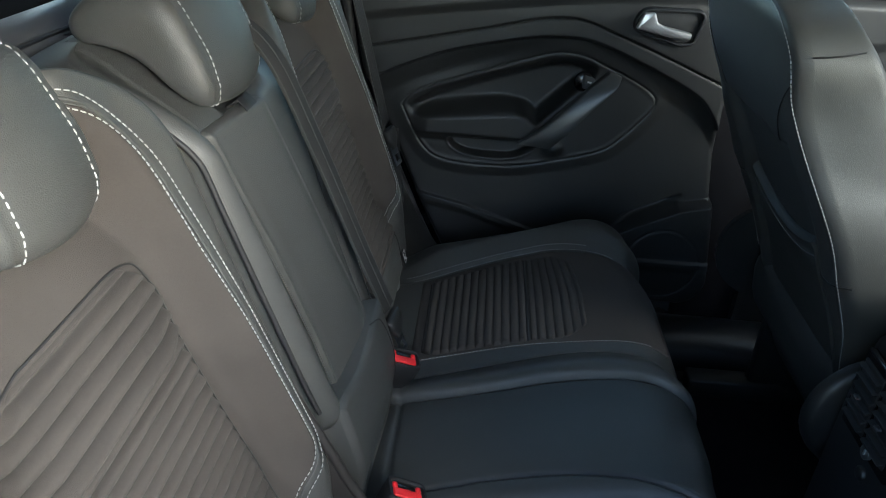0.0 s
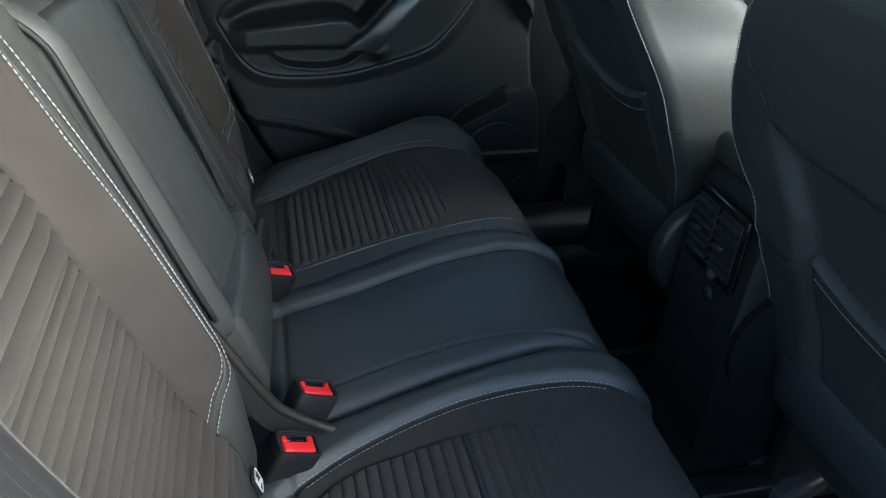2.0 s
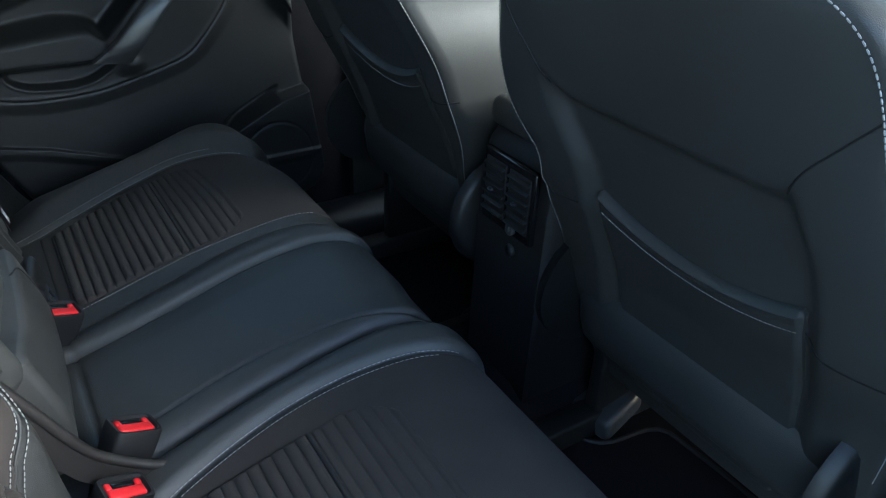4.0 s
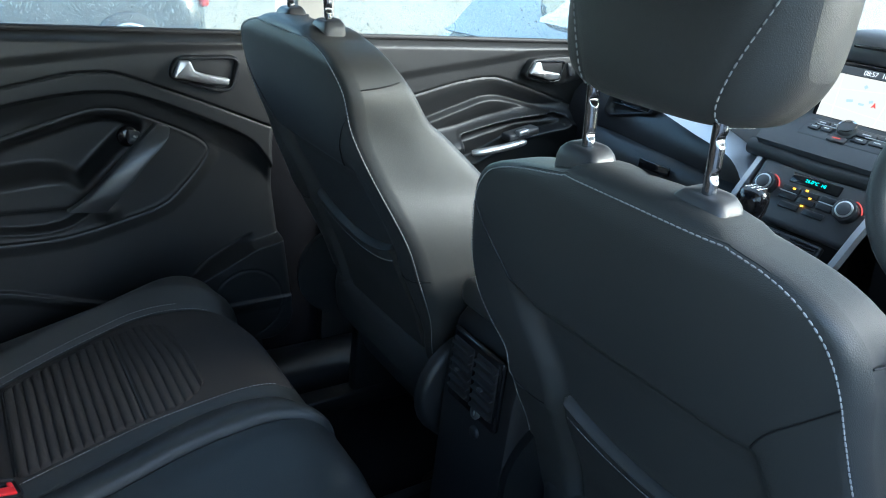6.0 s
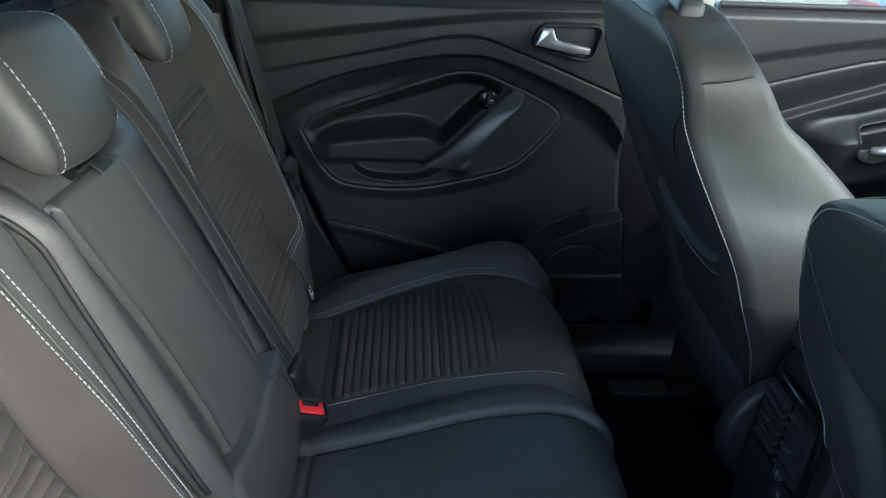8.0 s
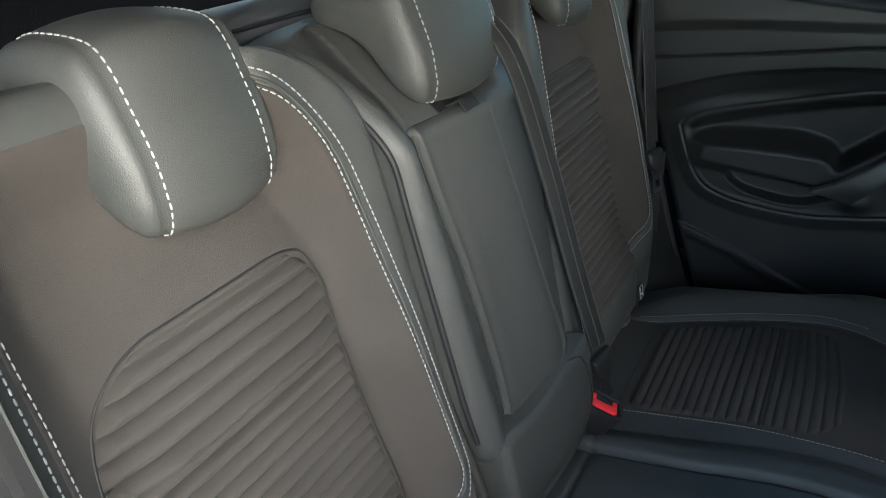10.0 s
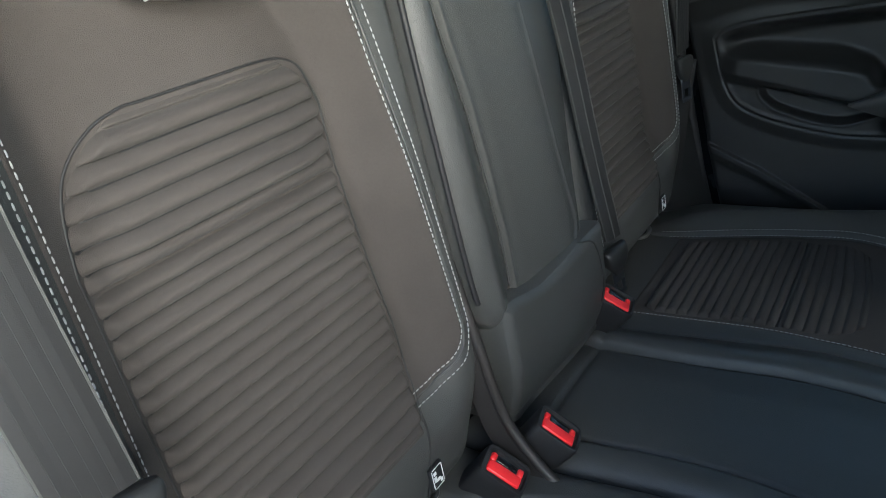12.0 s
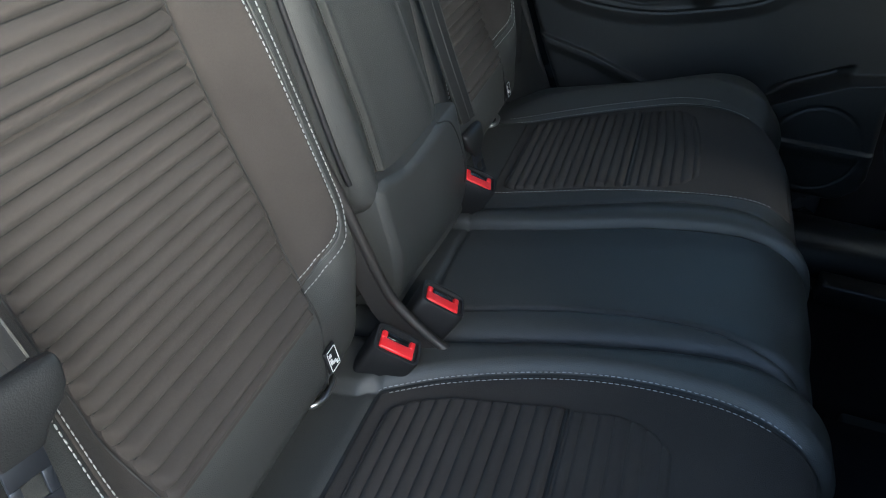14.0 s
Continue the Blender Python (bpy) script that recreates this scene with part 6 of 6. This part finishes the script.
def belt(label, pts, across_way):
    t = thing("seat_belt", label, "seat belt", "rear seat belts")
    line = smooth_line(pts, 40)
    part("webbing", ribbon(line, across_way, 0.047, 0.0014), WEBBING, t)
    way = np.array(across_way, float) / np.linalg.norm(across_way)
    for off in (-0.0228, -0.013, -0.0045, 0.0045, 0.013, 0.0228):
        part("woven_band", ribbon(line + way * off, across_way, 0.0014 if abs(off) > 0.02 else 0.0050, 0.0022), WEB_EDGE if abs(off) > 0.02 else WEBBING, t)
    return t


NEAR_DIR = (0.05, -0.98, 0.05)
NEAR_WAY = np.array(NEAR_DIR) / np.linalg.norm(NEAR_DIR)
edge = np.array([(-0.150, -0.572, 1.08), (-0.092, -0.568, 0.91), (-0.060, -0.567, 0.80), (-0.012, -0.564, 0.667)])
near_belt = belt("black webbing seat belt hanging beside the near backrest", [tuple(e + NEAR_WAY * 0.0235) for e in edge], NEAR_WAY)
tongue(near_belt, tuple(np.array((-0.002, -0.560, 0.657)) + np.array((-0.15, -0.97, 0.12)) * 0.033), (-0.15, -0.97, 0.12), (-0.30, 0.10, 0.95), 0.068)
part("webbing", ribbon(smooth_line([tuple(edge[3] + NEAR_WAY * 0.0235 + np.array((-0.01, 0, 0))), (-0.03, -0.60, 0.52), (-0.05, -0.64, 0.40)], 16), NEAR_WAY, 0.047, 0.0014), WEBBING, near_belt)
far_belt = belt("black webbing seat belt at the outer edge of the far backrest", [(-0.20, 0.650, 1.22), (-0.14, 0.610, 1.00), (-0.085, 0.575, 0.80), (-0.040, 0.545, 0.635)], (0.10, 0.99, 0.1))
tongue(far_belt, (-0.034, 0.548, 0.615), (0.30, 0.95, 0.1), (-0.25, 0.22, 0.95), 0.040)
part("webbing", ribbon(smooth_line([(-0.036, 0.550, 0.62), (-0.03, 0.560, 0.52), (-0.02, 0.575, 0.40)], 16), (0.75, 0.55, 0.1), 0.047, 0.0014), WEBBING, far_belt)
mid_belt = thing("seat_belt", "black webbing middle seat belt running down doubled beside the armrest", "seat belt", "rear seat belts")
strap = smooth_line([(-0.205, -0.030, 0.965), (-0.150, -0.012, 0.950), (-0.100, 0.006, 0.905), (-0.062, 0.050, 0.78), (-0.014, 0.090, 0.615), (0.022, 0.126, 0.490)], 44)
for off, turn in (((0, 0, 0), (0.45, 0.88, 0.12)), ((0.002, 0.019, -0.001), (0.25, 0.95, 0.12))):
    part("webbing", ribbon(strap + np.array(off), turn, 0.015, 0.004), WEBBING, mid_belt)
    for side in (-0.0074, 0.0074):
        part("woven_edge", ribbon(strap + np.array(off) + side * np.array(turn), turn, 0.0016, 0.0048), WEB_EDGE, mid_belt, "paler woven edge")
tongue(mid_belt, (0.030, 0.134, 0.468), (0.20, 0.90, 0.15), (-0.30, -0.10, 0.95), 0.044)

# child seat anchor bars between cushion and backrest
for y in (-0.286, 0.398):
    bar = thing("anchor_bar", "bent steel child seat anchor bar between cushion and backrest", "anchor bar", "child seat anchors")
    part("bar", tube(smooth_line([(-0.040, y + 0.036, 0.350), (-0.012, y + 0.033, 0.357), (0.001, y + 0.026, 0.361), (0.006, y + 0.010, 0.363), (0.007, y - 0.006, 0.364), (0.004, y - 0.016, 0.364), (-0.004, y - 0.022, 0.363), (-0.040, y - 0.028, 0.360)], 40), 0.0038, 10), STEEL, bar)

# curved plastic cover between the near backrest and the armrest
fin = smooth_line([(-0.055, -0.188, 0.585), (-0.012, -0.187, 0.494), (0.012, -0.186, 0.442), (0.035, -0.185, 0.405), (0.082, -0.184, 0.366), (0.12, -0.184, 0.350)], 40)
cover_fin = thing("hinge_fin", "dark curved plastic hinge cover between backrest and armrest", "trim")
part("blade", ribbon(fin, (0.55, 0.1, 0.75), 0.030, 0.014), TRIM_BROWN, cover_fin)
part("edge", tube(fin + np.array((0.012, -0.002, 0.012)), 0.0060, 10), TRIM_BROWN, cover_fin, "rounded front edge")
part("foot", block((0.05, 0.05, 0.05), 0.01, Matrix.Translation((0.10, -0.19, 0.325))), PLASTIC, cover_fin)

# floor mats and the duct under the driver seat
for s in (-1, 1):
    mat = thing("floor_mat", "black carpet floor mat with raised rubber edge", "floor mat", "floor mats")
    outline = smooth_line([(0.46, s * 0.20), (0.60, s * 0.17), (0.74, s * 0.17), (0.80, s * 0.22), (0.90, s * 0.24), (0.92, s * 0.30), (0.92, s * 0.48), (0.86, s * 0.53), (0.60, s * 0.545), (0.46, s * 0.54), (0.46, s * 0.20)], 80)[:-1]
    mid = outline.mean(0)
    part("carpet", loft([[(*(mid + (p - mid) * k), z) for p in outline] for z, k in ((FLOOR_Z + 0.001, 1.0), (FLOOR_Z + 0.010, 1.0), (FLOOR_Z + 0.011, 0.97))]), CARPET, mat)
    part("edging", tube([(*p, FLOOR_Z + 0.010) for p in np.vstack([outline, outline[:1]])], 0.005, 8), RUBBER, mat, "black rubber edging")
duct = thing("heater_duct", "small black plastic heater outlet on the floor", "heater outlet")
part("shell", block((0.11, 0.09, 0.05), 0.012, Matrix.Translation((0.845, -0.165, FLOOR_Z + 0.036)) @ Euler((0, radians(-10), radians(12))).to_matrix().to_4x4(), 3), PLASTIC_GREY, duct)

# ---- outside ----
ground = part("ground", block((600, 600, 0.1), 0, Matrix.Translation((0, 0, -0.50))), ASPHALT)
tagged(ground, "dark wet asphalt of a car park", "ground", kind="structure")
verge = part("sandy_strip", block((120, 60, 0.03), 0, Matrix.Translation((2, 36.5, -0.436))), SAND)
tagged(verge, "wide pale sandy gravel yard", "ground", kind="structure")


def parked_car(label, at, turn, paint, lamp):
    """A plain parked hatchback: body, cabin, panes, wheels and lamps."""
    t = thing("parked_car", label, "car", "parked cars")
    ys = np.linspace(-0.88, 0.88, 17)
    side = smooth_line([(-2.1, 0.32), (-2.12, 0.62), (-2.02, 0.86), (-1.6, 0.95), (-0.9, 1.0), (0.2, 0.99), (0.9, 0.97), (1.55, 0.90), (2.02, 0.74), (2.12, 0.52), (2.08, 0.30), (1.0, 0.24), (-1.0, 0.24), (-2.1, 0.32)], 60)[:-1]
    mid = np.array((0.0, 0.6))
    part("body", loft([[(mid[0] + (x - mid[0]) * k, y, mid[1] + (z - mid[1]) * (k * 0.4 + 0.6)) for x, z in side] for y in ys for k in [1 - 0.10 * abs(y / 0.88) ** 5]]), paint, t)
    top = smooth_line([(-1.75, 0.95), (-1.45, 1.30), (-0.9, 1.47), (-0.1, 1.50), (0.45, 1.40), (1.15, 0.95)], 30)
    part("cabin", loft([[(x, y * (1 - 0.22 * max(0, z - 0.95) / 0.55), z - 0.05 * (y / 0.80) ** 4 * (z > 1.0)) for x, z in list(top) + [(1.0, 0.90), (-1.6, 0.90)]] for y in np.linspace(-0.80, 0.80, 11)]), paint, t)
    for s in (-1, 1):
        for pts in ([(-1.25, 1.0), (-0.95, 1.36), (-0.25, 1.42), (-0.25, 1.0)], [(-0.18, 1.0), (-0.18, 1.42), (0.35, 1.36), (0.88, 1.0)]):
            g = [Vector((x, s * (0.815 - 0.178 * (z - 0.95) / 0.55), z)) for x, z in pts]
            part("side_pane", ([tuple(v) for v in g] + [tuple(v + Vector((0, -s * 0.02, 0))) for v in g], [(0, 1, 2, 3), (7, 6, 5, 4), (0, 1, 5, 4), (1, 2, 6, 5), (2, 3, 7, 6), (3, 0, 4, 7)]), GLOSS, t, "dark side window", smooth=False)
        for x in (-1.32, 1.32):
            w = part("wheel", moved(loft([[(r * math.cos(a), r * math.sin(a), z) for a in np.linspace(0, 2 * math.pi, 36, endpoint=False)] for z, r in ((-0.10, 0.20), (-0.10, 0.30), (-0.08, 0.325), (0.08, 0.325), (0.10, 0.30), (0.10, 0.22))]), Matrix.Translation((x, s * 0.80, 0.325)) @ Euler((radians(90), 0, 0)).to_matrix().to_4x4()), RUBBER, t, "black tyre")
            spokes = [moved(block((0.20, 0.035, 0.02), 0.006), Matrix.Translation((x, s * 0.905, 0.325)) @ Euler((radians(90), radians(k * 72), 0)).to_matrix().to_4x4() @ Matrix.Translation((0.11, 0, 0))) for k in range(5)]
            part("rim", merged(tube([(x + 0.215 * math.cos(a), s * 0.905, 0.325 + 0.215 * math.sin(a)) for a in np.linspace(0, 2 * math.pi, 41)], 0.016, 8), *spokes), SILVER, w, "silver alloy rim")
        part("tail_lamp", block((0.10, 0.22, 0.16), 0.04, Matrix.Translation((-2.03, s * 0.68, 0.78)), 3), lamp, t, "red tail lamp")
        part("head_lamp", block((0.22, 0.26, 0.12), 0.05, Matrix.Translation((1.95, s * 0.62, 0.70)), 3), SILVER, t, "clear head lamp")
    part("rear_bar", block((0.05, 1.2, 0.05), 0.015, Matrix.Translation((-2.10, 0, 0.72))), SILVER, t)
    t.matrix_world = Matrix.Translation(at) @ Euler((0, 0, radians(turn))).to_matrix().to_4x4()
    return t


LAMP = surface("red lamp lens", (0.5, 0.05, 0.03), 0.2, stain=0.05)
parked_car("pale silver hatchback parked alongside on the asphalt", (-1.25, 2.75, -0.45), 0, PAINT_WHITE, LAMP)
parked_car("pale silver hatchback parked further along the row", (5.1, 3.5, -0.45), 10, PAINT_WHITE, LAMP)
parked_car("dark grey hatchback parked on the sandy strip", (0.2, 7.4, -0.42), 180, surface("dark grey car paint", (0.05, 0.052, 0.052), 0.3, metal=0.3, coat=0.4), LAMP)


def hedge(x0, x1, y, height):
    """A clipped hedge of many small leaves on a dark core."""
    t = thing("hedge", "dense dark green hedge along the car park", "hedge", kind="stuff")
    rng = np.random.RandomState(3)
    vs, fs = [], []
    for _ in range(9000):
        x, z = rng.uniform(x0, x1), rng.uniform(0, 1) ** 0.8 * height
        yy = y + rng.uniform(-0.35, 0.35) - 0.3 * math.sin(x * 1.7) + rng.uniform(-0.2, 0.2)
        a, b = rng.uniform(-1, 1, 3), rng.uniform(-1, 1, 3)
        a, b = a / np.linalg.norm(a) * 0.10, b / np.linalg.norm(b) * 0.05
        c = np.array((x, yy, -0.45 + z + 0.15 * math.sin(x * 2.3)))
        k = len(vs)
        vs += [c - a, c + b, c + a, c - b]
        fs.append((k, k + 1, k + 2, k + 3))
    part("leaves", (vs, fs), surface("dark hedge leaves", (0.035, 0.055, 0.03), 0.6, stain=0.5, stain_size=3), t, smooth=False)
    part("core", block((x1 - x0, 0.5, height * 0.92), 0.1, Matrix.Translation(((x0 + x1) / 2, y + 0.3, -0.45 + height * 0.46))), surface("hedge shade", (0.02, 0.03, 0.018), 0.9), t)


hedge(-24, 40, 46.0, 4.0)
building = thing("far_building", "low pale rendered building beyond the hedge", "building")
part("wall", block((30, 6, 4.2), 0.05, Matrix.Translation((12, 60, 1.6))), surface("pale render", (0.5, 0.47, 0.42), 0.9, grain=0.5, grain_size=40, stain=0.1), building)
part("roof", loft([[(x, y, z) for y, z in ((56.6, 3.7), (60, 5.4), (63.4, 3.7))] for x in (-3.3, 27.3)]), surface("grey roof tiles", (0.12, 0.11, 0.11), 0.8, stain=0.2), building)

# door mirror seen through the front window
mirror = thing("door_mirror", "dark door mirror with wet pale glass", "mirror")
part("housing", moved(loft([[(0.10 * k * 0.7 + d, 0.115 * k * math.copysign(abs(math.cos(a)) ** 0.6, math.cos(a)), 0.085 * k * math.copysign(abs(math.sin(a)) ** 0.6, math.sin(a))) for a in np.linspace(0, 2 * math.pi, 32, endpoint=False)] for d, k in ((-0.07, 0.96), (-0.065, 1.0), (0.0, 1.0), (0.03, 0.85), (0.05, 0.5))]), Matrix.Translation((1.66, 0.965, 0.975))), PAINT_BODY, mirror)
part("glass", block((0.004, 0.20, 0.14), 0.03, Matrix.Translation((1.655, 0.965, 0.975)), 4), surface("mirror glass", (0.8, 0.85, 0.85), 0.03, metal=1.0, stain=0.02, rough_vary=0.02), mirror, "silvered mirror glass")
part("foot", tube([(1.66, 0.86, 0.915), (1.66, 0.80, 0.90)], [0.03, 0.04], 16, 0.6), PAINT_BODY, mirror)


def rain(parent_name, x0, x1, z0, z1, count, seed):
    """Drops clinging to the outside of a side window."""
    rng = np.random.RandomState(seed)
    ds = []
    ring = np.linspace(0, 2 * math.pi, 7)[:-1]
    for _ in range(count):
        r = float(np.clip(rng.lognormal(math.log(0.0008), 0.40), 0.0004, 0.0020))
        x, z = rng.uniform(x0, x1), rng.uniform(z0, z1)
        y = 0.746 - (z - 0.885) * 0.1925
        st = rng.uniform(1.0, 1.8)
        rows = [[(x + r * k * math.cos(a), y + d * r, z + r * st * k * math.sin(a)) for a in ring] for k, d in ((1.0, 0.0), (0.8, 0.35), (0.35, 0.52))]
        ds.append(loft(rows))
    holder = bpy.data.objects[parent_name]
    part("rain_drops", merged(*ds), WATER, holder, "clear rain drops", kind="stuff")


rain("window_1", -0.12, 0.63, 0.890, 1.00, 3200, 5)
rain("window_2", 0.80, 1.70, 0.890, 1.00, 3000, 6)
